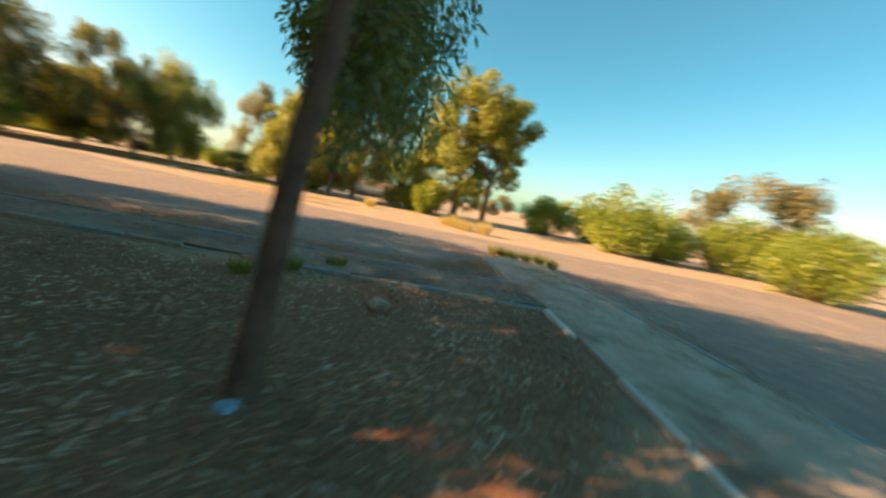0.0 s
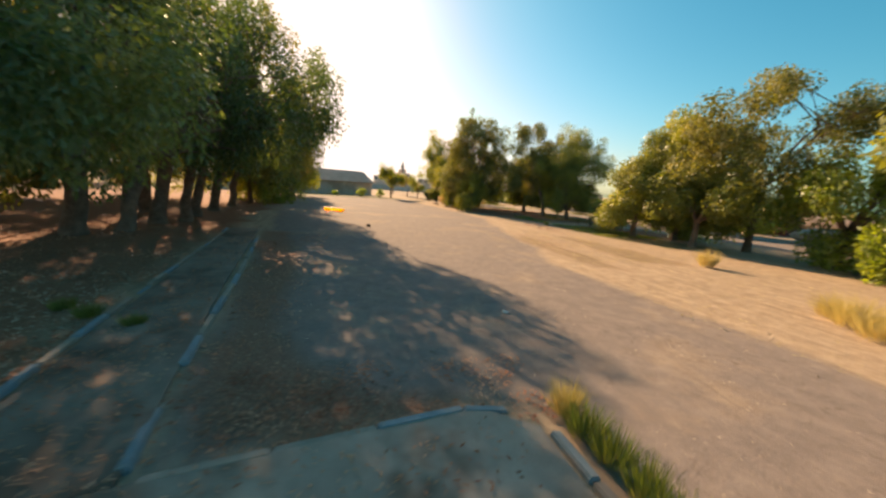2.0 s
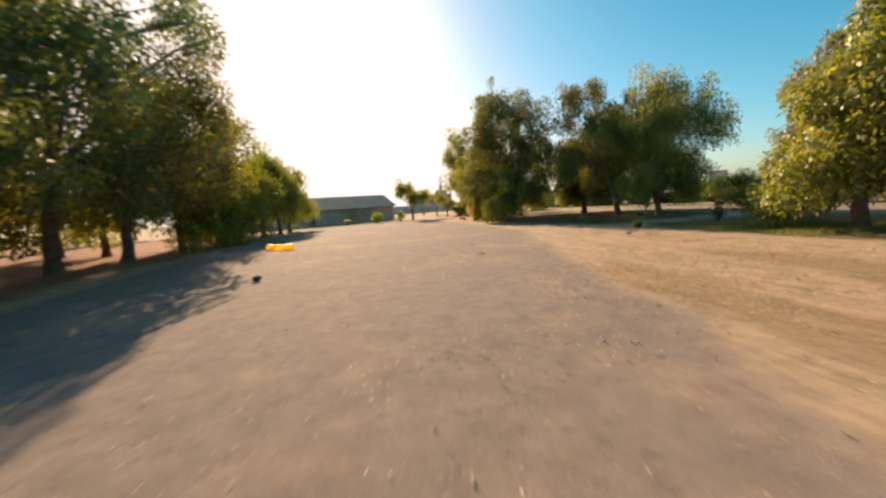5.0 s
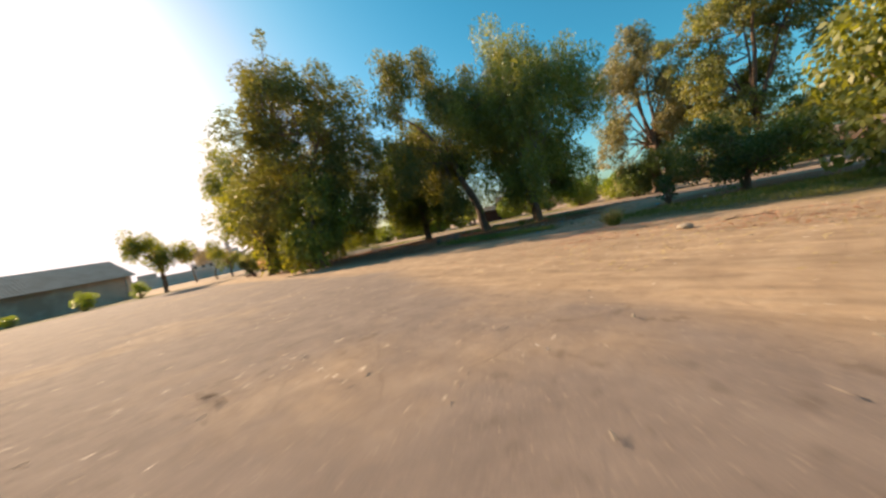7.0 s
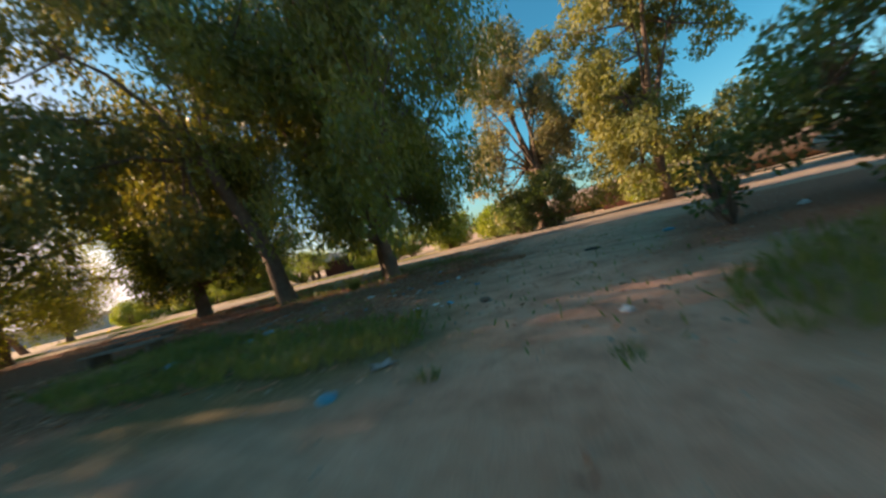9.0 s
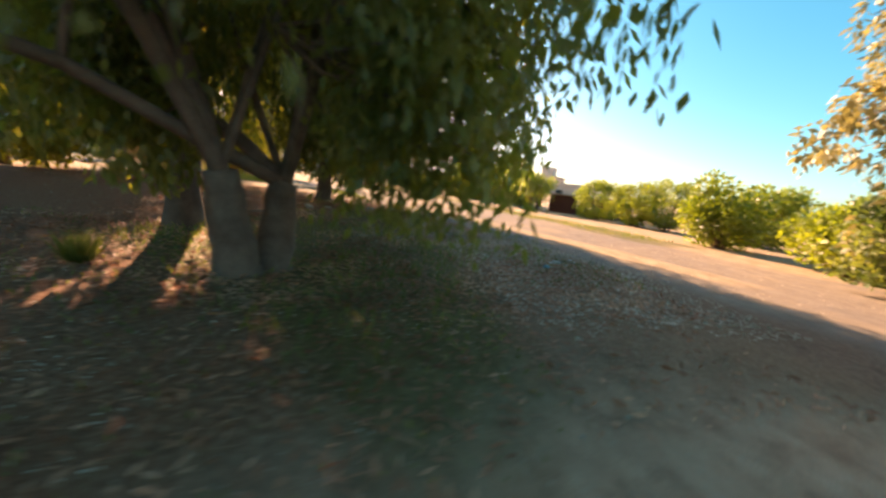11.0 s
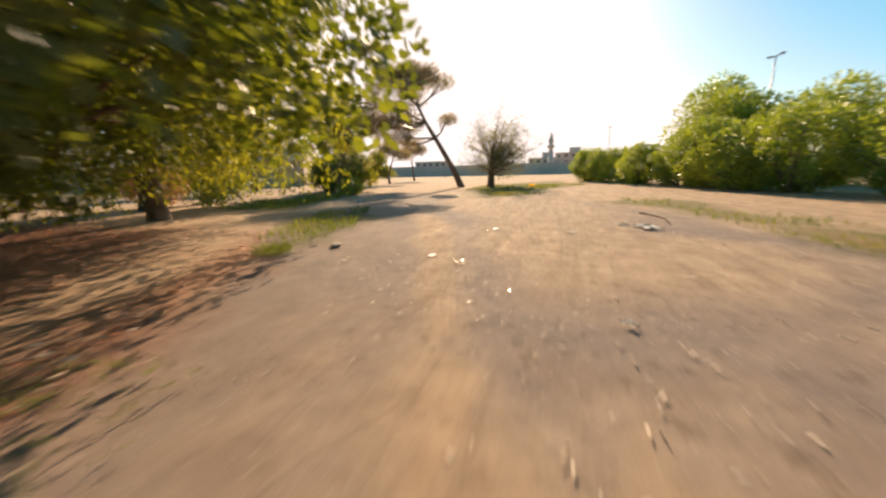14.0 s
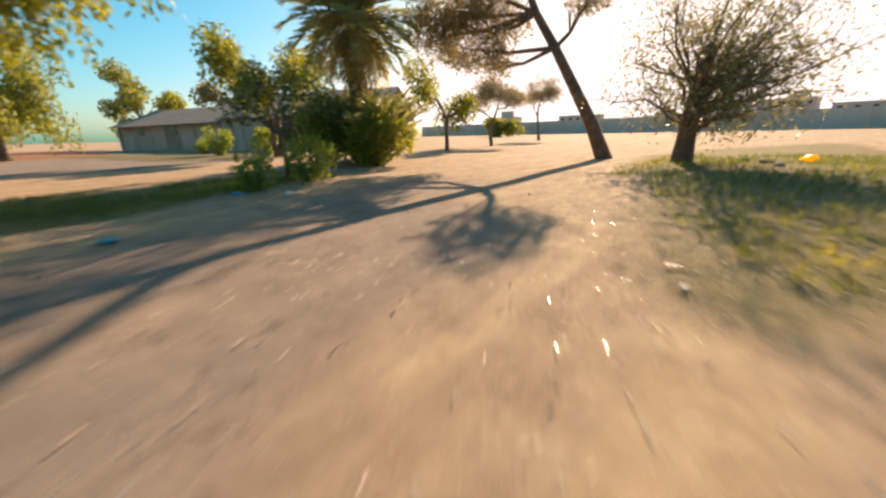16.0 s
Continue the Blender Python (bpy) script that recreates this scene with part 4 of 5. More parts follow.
def palm(x, y, h, label, seed):
    """A date palm: shaggy trunk, arching feathered fronds, dead skirt and offshoots round its foot."""
    rng = np.random.default_rng(seed)
    root = thing("palm_tree", pose(x, y, 0), label, "palm tree")
    tubes = Tubes()
    pts = [(0.04 * math.sin(i), 0.05 * math.cos(1.7 * i), h * i / 12 - 0.1) for i in range(13)]
    tubes.add(pts, [0.30 + 0.03 * (i % 2) - 0.008 * i for i in range(13)], 12, 0.2, rng)
    part("trunk", tubes.mesh("trunk", BARK), BARK, root)

    def fronds(n, z, reach, rise, droop, spread, width):
        base, way, rib = [], [], Tubes()
        for k in range(n):
            a = 2.399 * k + rng.normal() * 0.15
            el = rise + (droop - rise) * (k / n) + rng.normal() * 0.08
            ln = reach * rng.uniform(0.85, 1.1)
            d = np.array((math.cos(a), math.sin(a)))
            line = []
            for i in range(12):
                u = i / 11
                e = el - 1.15 * u * spread
                prev = line[-1] if line else np.array((d[0] * 0.15, d[1] * 0.15, z))
                line.append(prev + ln / 11 * np.array((d[0] * math.cos(e), d[1] * math.cos(e), math.sin(e))) * (i > 0))
            rib.add(line, [0.025 * (1 - 0.8 * i / 11) for i in range(12)], 4)
            for i in range(2, 12):
                for j in range(5):
                    p = line[i - 1] + (line[i] - line[i - 1]) * j / 5
                    f = (line[i] - line[i - 1]) / (np.linalg.norm(line[i] - line[i - 1]) + 1e-9)
                    for s in (-1, 1):
                        side = np.array((-d[1], d[0], 0)) * s
                        base.append(p)
                        way.append(f * 0.75 + side * 0.8 + rng.normal(scale=0.1, size=3) + (0, 0, 0.15))
        return np.array(base), np.array(way), rib

    b, w, rib = fronds(60, h, 2.0, 1.5, -0.45, 0.75, 0.4)
    crown = part("crown", leaf_mesh("crown", b, w, 0.46, 0.05, LEAF_PALM, rng), LEAF_PALM, root, "grey-green arching fronds")
    part("frond_rib", rib.mesh("frond_rib", DEADWOOD), DEADWOOD, crown)
    b, w, rib = fronds(44, h - 0.3, 1.7, -0.55, -1.4, 0.4, 0.3)
    skirt = part("skirt", leaf_mesh("skirt", b, w, 0.32, 0.03, GRASS_DRY, rng), GRASS_DRY, root, "brown hanging dead fronds")
    part("frond_rib", rib.mesh("frond_rib", DEADWOOD), DEADWOOD, skirt)
    base, way = [], []
    for k in range(5):
        a = 1.256 * k
        b, w, rib = fronds(26, 0.2, 2.1, 1.52, 1.05, 0.6, 0.4)
        base.append(b + (0.6 * math.cos(a), 0.6 * math.sin(a), 0))
        way.append(w)
    part("offshoot", leaf_mesh("offshoot", np.concatenate(base), np.concatenate(way), 0.36, 0.045, LEAF_PALM, rng), LEAF_PALM, root, "green young palms at the foot")
    return root


for i, (x, y, h, r) in enumerate([(-55.6, 25.2, 1.9, 1.1), (-56.2, 26.9, 1.7, 1.0), (-57.2, 24.4, 2.0, 1.2)]):
    shrub(x, y, h, r, "dense dull green shrub at the foot of the palm", 350 + i, leaf=LEAF_PALM if i == 2 else LEAF_PEP, clumps=50, count=170, blade=(0.2, 0.035), group="palm shrubs")
palm(-56.6, 25.6, 4.3, "date palm with shaggy trunk and bushy offshoots", 21)


def pine(x, y, label, seed, path, pads, trunk, limbs):
    """A pine: bent trunk, bare limbs, and flat pads of needles."""
    rng = np.random.default_rng(seed)
    root = thing("pine_tree", pose(x, y, 0), label, "pine tree", "track trees")
    tubes = Tubes()
    tubes.add(path, [trunk * (1.3 if i == 0 else 1.08 - 0.75 * i / (len(path) - 1)) for i in range(len(path))], 10, 0.12, rng)
    for k, (px, py, pz, r, flat) in enumerate(pads):
        start = Vector(path[min(len(path) - 1, limbs[k])])
        end = Vector((px, py, pz - 0.15))
        mid = (start + end) / 2 + Vector((0, 0, -0.15))
        tubes.add([start, mid, end], [trunk * 0.4, trunk * 0.28, trunk * 0.1], 6)
        for _ in range(5):
            q = end + Vector(rng.normal(scale=r * 0.5, size=3) * np.array((1, 1, flat)))
            tubes.add([mid, (mid + q) / 2 + Vector((0, 0, 0.1)), q], [trunk * 0.14, trunk * 0.1, 0.01], 4)
    part("trunk", tubes.mesh("trunk", BARK), BARK, root)
    cl = []
    for px, py, pz, r, flat in pads:
        for _ in range(int(24 * r * r) + 6):
            d = rng.normal(size=3)
            d *= rng.uniform(0.3, 1) ** 0.5 / np.linalg.norm(d)
            cl.append((px + d[0] * r, py + d[1] * r, pz + d[2] * r * flat, 0.42, 0.7))
    b, w, f = clump_leaves(rng, cl, 380, "needle")
    part("crown", leaf_mesh("crown", b, w, 0.2, 0.04, NEEDLE, rng), NEEDLE, root)
    return root


# leaning pine; its crown hangs out to the side it leans to, (0.32, -0.95)
PINE_PADS = [(4.3, 5.7, 2.0, 0.85), (3.2, 7.0, 1.4, 0.6), (5.3, 4.9, 1.3, 0.9), (4.7, 3.7, 1.05, 0.7), (3.6, 4.1, 1.0, 0.6), (1.4, 6.7, 0.75, 0.5), (0.95, 4.4, 0.5, 0.3), (2.4, 7.3, 0.9, 0.5), (3.6, 3.0, 0.65, 0.6), (5.9, 4.1, 0.8, 0.8), (4.4, 7.2, 1.2, 0.5)]
pine(-60.95, 32.08, "leaning pine with grey-green needle pads and a long bare trunk", 31,
     [(0.32 * s, -0.95 * s, z) for s, z in ((0, -0.1), (0.5, 1.05), (1.14, 2.2), (1.72, 3.25), (2.33, 4.23), (2.75, 5.2), (3.0, 6.2))],
     [(0.32 * s, -0.95 * s, z, r, flat) for s, z, r, flat in PINE_PADS], 0.2, [4, 6, 4, 3, 4, 5, 3, 6, 3, 4, 5])
pine(-69.5, 22.3, "small pine with a thin crooked trunk and flat crown", 32,
     [(0, 0, -0.1), (0.05, -0.1, 0.8), (0.1, 0.2, 1.6), (0.2, 0.5, 2.2), (0.2, 0.6, 2.8)],
     [(0.2, 0.6, 3.1, 1.1, 0.45), (0.3, 1.7, 2.7, 0.9, 0.45), (0.1, -1.0, 2.7, 1.0, 0.45), (0.2, -0.2, 3.6, 0.8, 0.4)], 0.11, [4, 3, 2, 4])
pine(-80.0, 20.5, "small distant pine with a round crown", 33,
     [(0, 0, -0.1), (0.05, -0.1, 1.0), (0.1, -0.2, 2.0), (0.2, -0.1, 2.8), (0.2, 0.1, 3.6)],
     [(0.2, 0.1, 4.3, 1.3, 0.7), (0.3, 0.9, 3.7, 0.9, 0.6), (0.1, -0.8, 3.6, 0.9, 0.6)], 0.12, [4, 3, 2])


def bare_tree(x, y, label, seed):
    """A half-dead tree: broken thick stub, fans of thin twigs with few leaves."""
    rng = np.random.default_rng(seed)
    root = thing("bare_tree", pose(x, y, 0), label, "tree", "track trees")
    tubes = Tubes()
    tubes.add([(0, 0, -0.1), (0.02, 0.03, 0.6), (0.0, 0.06, 1.3), (0.05, 0.12, 2.0), (0.1, 0.2, 2.7)], [0.27, 0.2, 0.19, 0.15, 0.1], 9, 0.2, rng)
    tips = []
    for k in range(40):
        a = rng.uniform(0, 2 * math.pi)
        out = np.array((math.cos(a), math.sin(a) + 0.35, 0))
        start = np.array((0, 0.05, rng.uniform(0.7, 1.9)))
        ln = rng.uniform(1.7, 3.2)
        el = rng.uniform(0.15, 1.2)
        line = [start]
        for i in range(6):
            d = out * math.cos(el) + np.array((0, 0, math.sin(el))) + rng.normal(scale=0.18, size=3)
            line.append(line[-1] + d / np.linalg.norm(d) * ln / 6)
        tubes.add(line, [0.045 * (1 - 0.14 * i) for i in range(7)], 5)
        for i in range(2, 7):
            for _ in range(4):
                e = line[i] + rng.normal(scale=0.33, size=3) + (0, 0, 0.1)
                tubes.add([line[i], (line[i] + e) / 2 + rng.normal(scale=0.04, size=3), e], [0.012, 0.009, 0.004], 3)
                tips.append(e)
    part("trunk", tubes.mesh("trunk", BARK), BARK, root)
    tips = np.array(tips)
    b = np.repeat(tips, 15, 0) + rng.normal(scale=0.2, size=(len(tips) * 15, 3))
    part("crown", leaf_mesh("crown", b, rng.normal(size=b.shape), 0.1, 0.04, LEAF_DRY, rng), LEAF_DRY, root, "sparse dry leaves")
    return root


bare_tree(-60.3, 34.2, "half-dead tree with a broken trunk and sparse twigs", 41)


# ---- buildings ----
def warehouse(ax, ay, bx, by, depth, eave, ridge, doors, windows, label):
    """A long low store: plastered wall with piers and doors, gabled sheet roof with a deep eave."""
    length = math.hypot(bx - ax, by - ay)
    root = thing("warehouse", pose(ax, ay, 0, 0, 0, math.degrees(math.atan2(by - ay, bx - ax))), label, "building", "stores")
    part("wall", box(length, 0.3, eave, (length / 2, 0, eave / 2)), PLASTER, root)
    part("wall", box(length, 0.3, eave, (length / 2, -depth, eave / 2)), PLASTER, root)
    for x in (0.15, length - 0.15):
        bm = bmesh.new()
        for s in (-0.15, 0.15):
            bm.faces.new([bm.verts.new(p) for p in ((x + s, -0.15, 0), (x + s, -depth + 0.15, 0), (x + s, -depth + 0.15, eave), (x + s, -depth / 2, ridge - 0.1), (x + s, -0.15, eave))])
        fs = list(bm.faces)
        for i in range(5):
            j = (i + 1) % 5
            bm.faces.new((fs[0].verts[i], fs[0].verts[j], fs[1].verts[j], fs[1].verts[i]))
        bmesh.ops.recalc_face_normals(bm, faces=bm.faces)
        part("gable", bm, PLASTER, root)
    for s, y0 in ((1, 0.75), (-1, -depth - 0.75)):
        bm = bmesh.new()
        n = 90
        top = [(length + 0.6) * i / n - 0.3 for i in range(n + 1)]
        vs = [[bm.verts.new((x, y0 if r == 0 else -depth / 2, (eave - 0.12 if r == 0 else ridge) + 0.035 * (i % 2) - t)) for i, x in enumerate(top)] for r, t in ((0, 0), (1, 0), (0, 0.06), (1, 0.06))]
        for i in range(n):
            for a, b in ((0, 1), (2, 3), (0, 2), (1, 3)):
                bm.faces.new((vs[a][i], vs[a][i + 1], vs[b][i + 1], vs[b][i]))
        bmesh.ops.recalc_face_normals(bm, faces=bm.faces)
        part("roof", bm, ROOFING, root)
    for x in (0.4, length - 0.4):
        part("pier", box(0.35, 0.16, eave - 0.2, (x, 0.225, eave / 2 - 0.1), 0.015), PLASTER, root)
    for x in doors:
        d = part("door", box(1.9, 0.08, 2.1, (x, 0.18, 1.05), 0.01), FAR_WALL, root, "pale metal door")
        part("door_frame", box(2.05, 0.05, 0.1, (x, 0.19, 2.16)), STEEL, d)
    for x in windows:
        w = part("window", box(1.0, 0.05, 0.7, (x, 0.17, 1.7)), GLASS_DARK, root, "dark window")
        part("window_frame", box(1.12, 0.06, 0.08, (x, 0.19, 1.32)), PLASTER, w)
    return root


warehouse(-66.6, 14.5, -60.6, 3.2, 8.0, 2.5, 4.5, (10.2, 12.4), (), "long low plastered warehouse with grey gabled sheet roof")
warehouse(-60.6, 2.4, -56.2, -13.0, 8.0, 2.3, 3.9, (2.4, 4.8, 9.0), (6.9, 12.0), "lower warehouse of warm plaster behind the first one")


def block_house(name, x, y, w, d, floors, label, turn=0.0, setback=True, ftf=3.0):
    """A flat-roofed house: storeys with windows, parapet and a roof hut."""
    root = thing(name, pose(x, y, 0, 0, 0, turn), label, "building", "distant houses")
    h = floors * ftf
    part("wall", box(w, d, h, (0, 0, h / 2)), FAR_WALL, root)
    part("parapet", box(w + 0.3, d + 0.3, 0.35, (0, 0, h + 0.17)), FAR_WALL, root)
    if setback:
        part("roof_hut", box(w * 0.35, d * 0.4, 2.4, (w * 0.12, 0, h + 0.35 + 1.2)), FAR_WALL, root)
    for f in range(floors):
        n = max(2, int(w / 3))
        for i in range(n):
            px = -w / 2 + (i + 0.5) * w / n
            win = part("window", box(1.1, 0.12, 1.2, (px, -d / 2, f * ftf + 1.7)), GLASS_DARK, root)
            part("window_sill", box(1.3, 0.3, 0.1, (px, -d / 2, f * ftf + 1.05)), FAR_WALL, win)
        m = max(2, int(d / 3.5))
        for i in range(m):
            py = -d / 2 + (i + 0.5) * d / m
            win = part("window", box(0.12, 1.1, 1.2, (w / 2, py, f * ftf + 1.7)), GLASS_DARK, root)
            part("window_sill", box(0.3, 1.3, 0.1, (w / 2, py, f * ftf + 1.05)), FAR_WALL, win)
    return root


HOUSE = "distant beige flat-roofed house"
for i, (x, y, w, d, f, t) in enumerate([(-114, 84.6, 9, 7, 2, 40), (-75, 69.4, 8, 6, 1, 35), (-92, 99, 10, 7, 1, 35), (-215, 58, 14, 10, 2, 80), (-210, 30, 12, 10, 2, 80), (-225, 84, 14, 12, 2, 70), (-205, 6, 18, 10, 1, 95),
                                        (-210, -24, 16, 10, 2, 95), (-190, -50, 14, 10, 2, 110), (-200, 108, 14, 10, 2, 60), (-235, 42, 14, 10, 3, 80), (-160, 112, 10, 8, 2, 50)]):
    block_house("house", x, y, w, d, f, HOUSE, t, i % 2 == 0)


def minaret(x, y):
    root = thing("minaret", pose(x, y, 0), "slender distant minaret with balcony and pointed cap", "tower")
    tubes = Tubes()
    tubes.add([(0, 0, 0), (0, 0, 5), (0, 0, 5.01), (0, 0, 9.6)], [0.95, 0.9, 0.72, 0.66], 10)
    part("shaft", tubes.mesh("shaft", FAR_WALL), FAR_WALL, root)
    tubes = Tubes()
    tubes.add([(0, 0, 8.0), (0, 0, 8.35), (0, 0, 8.36), (0, 0, 8.9)], [0.7, 1.25, 1.3, 1.3], 10)
    part("balcony", tubes.mesh("balcony", FAR_WALL), FAR_WALL, root)
    tubes = Tubes()
    tubes.add([(0, 0, 9.6), (0, 0, 10.2), (0, 0, 10.9), (0, 0, 12.2), (0, 0, 13.4)], [0.66, 0.95, 0.7, 0.3, 0.04], 10)
    part("cap", tubes.mesh("cap", FAR_WALL), FAR_WALL, root)


minaret(-165.0, 34.2)


def mast(x, y, h):
    root = thing("street_lamp", pose(x, y, 0, 0, 0, 20), "tall thin steel lamp mast with a crossbar", "street lamp")
    tubes = Tubes()
    tubes.add([(0, 0, 0), (0, 0, 0.6), (0, 0, h)], [0.14, 0.1, 0.06], 8)
    part("pole", tubes.mesh("pole", STEEL), STEEL, root)
    part("crossbar", box(1.6, 0.08, 0.08, (0, 0, h)), STEEL, root)
    for s in (-0.65, 0.65):
        part("lamp_head", box(0.45, 0.25, 0.12, (s, 0, h + 0.09), 0.02), STEEL, root)


mast(-81.5, 57.0, 10.9)
mast(-118.0, 47.0, 9.0)


def beam_gate(x0, y0, x1, y1, z):
    """A long beam on posts across the far end of the waste ground."""
    length = math.hypot(x1 - x0, y1 - y0)
    root = thing("beam_gate", pose((x0 + x1) / 2, (y0 + y1) / 2, 0, 0, 0, math.degrees(math.atan2(y1 - y0, x1 - x0))), "long horizontal beam on posts across the far track", "gate")
    part("beam", box(length, 0.25, 0.2, (0, 0, z), 0.02), FAR_WALL, root)
    for k in range(3):
        part("post", box(0.16, 0.16, z, (length * (k / 2 - 0.5) * 0.96, 0, z / 2)), STEEL, root)


beam_gate(-105.5, 16.0, -108.5, 27.0, 2.15)


def long_wall(x0, y0, x1, y1, h, label):
    length = math.hypot(x1 - x0, y1 - y0)
    root = tagged(new("boundary_wall"), label, "wall", kind="structure")
    root.matrix_basis = pose(x0, y0, 0, 0, 0, math.degrees(math.atan2(y1 - y0, x1 - x0)))
    n = int(length / 4)
    me = None
    for i in range(n):
        if me is None:
            bm = box(length / n - 0.02, 0.2, h, (0, 0, h / 2))
            me = bpy.data.meshes.new("wall_panel")
            bm.to_mesh(me)
            bm.free()
            me.materials.append(FAR_WALL)
        ob = new("wall_panel", me)
        ob.parent = root
        ob.matrix_basis = pose((i + 0.5) * length / n, 0, 0)
    return root


long_wall(-118, 62, -128, -40, 2.6, "long grey boundary wall across the waste ground")
long_wall(-20, 64, -82, 64, 1.5, "beige boundary wall behind the shrubs")


def shed(x, y, turn):
    root = thing("shed", pose(x, y, 0, 0, 0, turn), "low rust-red sheet shed behind shrubs", "shed")
    part("wall", box(5.0, 2.6, 1.3, (0, 0, 0.65), 0.02), RUST, root)
    part("roof", box(5.3, 3.0, 0.1, (0, 0, 1.36), 0.02), ROOFING, root)
    part("door", box(0.9, 0.06, 1.1, (0.6, -1.32, 0.55)), BLACK_PLASTIC, root)


shed(-47.6, 51.7, 30)
shed(-22.5, 55.5, 5)


# ---- loose things ----
def lump(name, x, y, size, label, category, material, seed, z=None, squash=0.7, turn=0, rough=0.35, group=""):
    """A stone, clod or crumpled bag: a bent and folded ball that lies on the ground."""
    rng = np.random.default_rng(seed)
    bm = bmesh.new()
    bmesh.ops.create_icosphere(bm, subdivisions=2, radius=0.5)
    ax = rng.normal(size=(6, 3))
    ax /= np.linalg.norm(ax, axis=1, keepdims=True)
    for v in bm.verts:
        d = np.array(v.co.normalized())
        k = 1 - rough * sum(max(0.0, float(a @ d) - 0.55) for a in ax) * 1.6 + rng.normal() * rough * 0.09
        v.co *= k
        v.co.z *= squash
    low = min(v.co.z for v in bm.verts)
    for v in bm.verts:
        v.co.z = max(v.co.z, low * 0.75)
    ob = part(name, bm, material, None, "", rough < 0.3)
    sx, sy, sz = size if isinstance(size, tuple) else (size, size, size)
    ob.matrix_basis = pose(x, y, 0.36 * squash * sz - 0.015 if z is None else z, 0, 0, turn)
    ob.scale = (sx, sy, sz)
    return tagged(ob, label, category, group)


def rag(name, x, y, w, d, label, category, material, seed, turn=0, lift=0.05):
    """A thin crumpled sheet lying on the ground."""
    rng = np.random.default_rng(seed)
    n = 9
    ph = rng.uniform(0, 6, 6)
    verts = []
    for j in range(n):
        for i in range(n):
            u, v = i / (n - 1) - 0.5, j / (n - 1) - 0.5
            e = 1 + 0.2 * math.sin(7 * u + ph[0]) * math.cos(6 * v + ph[1])
            verts.append((u * w * e + 0.08 * w * math.sin(9 * v + ph[2]), v * d * e + 0.08 * d * math.sin(8 * u + ph[3]),
                          0.012 + lift * (0.5 + 0.5 * math.sin(9 * u + ph[4]) * math.cos(8 * v + ph[5])) + rng.uniform(0, lift * 0.35)))
    bm = bmesh.new()
    vs = [bm.verts.new(v) for v in verts]
    for j in range(n - 1):
        for i in range(n - 1):
            bm.faces.new((vs[j * n + i], vs[j * n + i + 1], vs[j * n + n + i + 1], vs[j * n + n + i]))
    bmesh.ops.solidify(bm, geom=bm.faces[:], thickness=0.006)
    ob = part(name, bm, material, None, "", True)
    ob.matrix_basis = pose(x, y, 0, 0, 0, turn)
    return tagged(ob, label, category, "litter")


def stick(name, pts, r, label, material, seed, twigs=2, category="stick"):
    """A fallen stick with a few side twigs."""
    rng = np.random.default_rng(seed)
    x, y = pts[0]
    tubes = Tubes()
    line = []
    for i in range(len(pts) - 1):
        for k in range(3):
            u = k / 3
            line.append((pts[i][0] + (pts[i + 1][0] - pts[i][0]) * u - x + rng.normal() * r, pts[i][1] + (pts[i + 1][1] - pts[i][1]) * u - y + rng.normal() * r, r * 0.9 + abs(rng.normal()) * r))
    line.append((pts[-1][0] - x, pts[-1][1] - y, r))
    tubes.add(line, [r * (1 - 0.6 * i / (len(line) - 1)) for i in range(len(line))], 7, 0.15, rng)
    for k in range(twigs):
        s = line[1 + int(rng.integers(0, len(line) - 2))]
        a = rng.uniform(0, 6.28)
        ln = rng.uniform(0.1, 0.3) * 8 * r + 0.1
        tubes.add([s, (s[0] + math.cos(a) * ln * 0.5, s[1] + math.sin(a) * ln * 0.5, s[2] + 0.04), (s[0] + math.cos(a) * ln, s[1] + math.sin(a) * ln, s[2] + 0.02)], [r * 0.4, r * 0.3, r * 0.12], 5)
    ob = part(name, tubes.mesh(name, material), material)
    ob.matrix_basis = pose(x, y, 0)
    return tagged(ob, label, category, "litter")


def tuft(x, y, h, r, label, seed, material=GRASS_DRY, n=420, fan=1.1):
    """A tuft of grass: blades fanning out of one root."""
    rng = np.random.default_rng(seed)
    a, q = rng.uniform(0, 6.283, n), np.sqrt(rng.random(n)) * r * 0.45
    base = np.c_[np.cos(a) * q, np.sin(a) * q, np.zeros(n)]
    way = np.c_[np.cos(a) * q / r * fan, np.sin(a) * q / r * fan, np.ones(n)] + rng.normal(scale=0.16, size=(n, 3))
    ob = part("grass_tuft", leaf_mesh("grass_tuft", base, way, h, 0.004 + 0.011 * h, material, rng), material)
    ob.matrix_basis = pose(x, y, -0.01)
    return tagged(ob, label, "grass", "grass tufts")


def bottle(x, y, turn, label, seed, ln=0.24, r=0.035):
    root = thing("bottle", pose(x, y, r, 0, 0, turn), label, "bottle", "litter")
    tubes = Tubes()
    tubes.add([(0, 0, 0), (0.01, 0, 0), (ln * 0.65, 0, 0), (ln * 0.8, 0, 0), (ln * 0.92, 0, 0)], [r * 0.8, r, r, r * 0.6, r * 0.38], 12)
    part("body", tubes.mesh("body", WHITE_PLASTIC), WHITE_PLASTIC, root)
    tubes = Tubes()
    tubes.add([(ln * 0.91, 0, 0), (ln, 0, 0)], [r * 0.45, r * 0.45], 10)
    part("cap", tubes.mesh("cap", BLUE_PLASTIC), BLUE_PLASTIC, root, "blue screw cap")


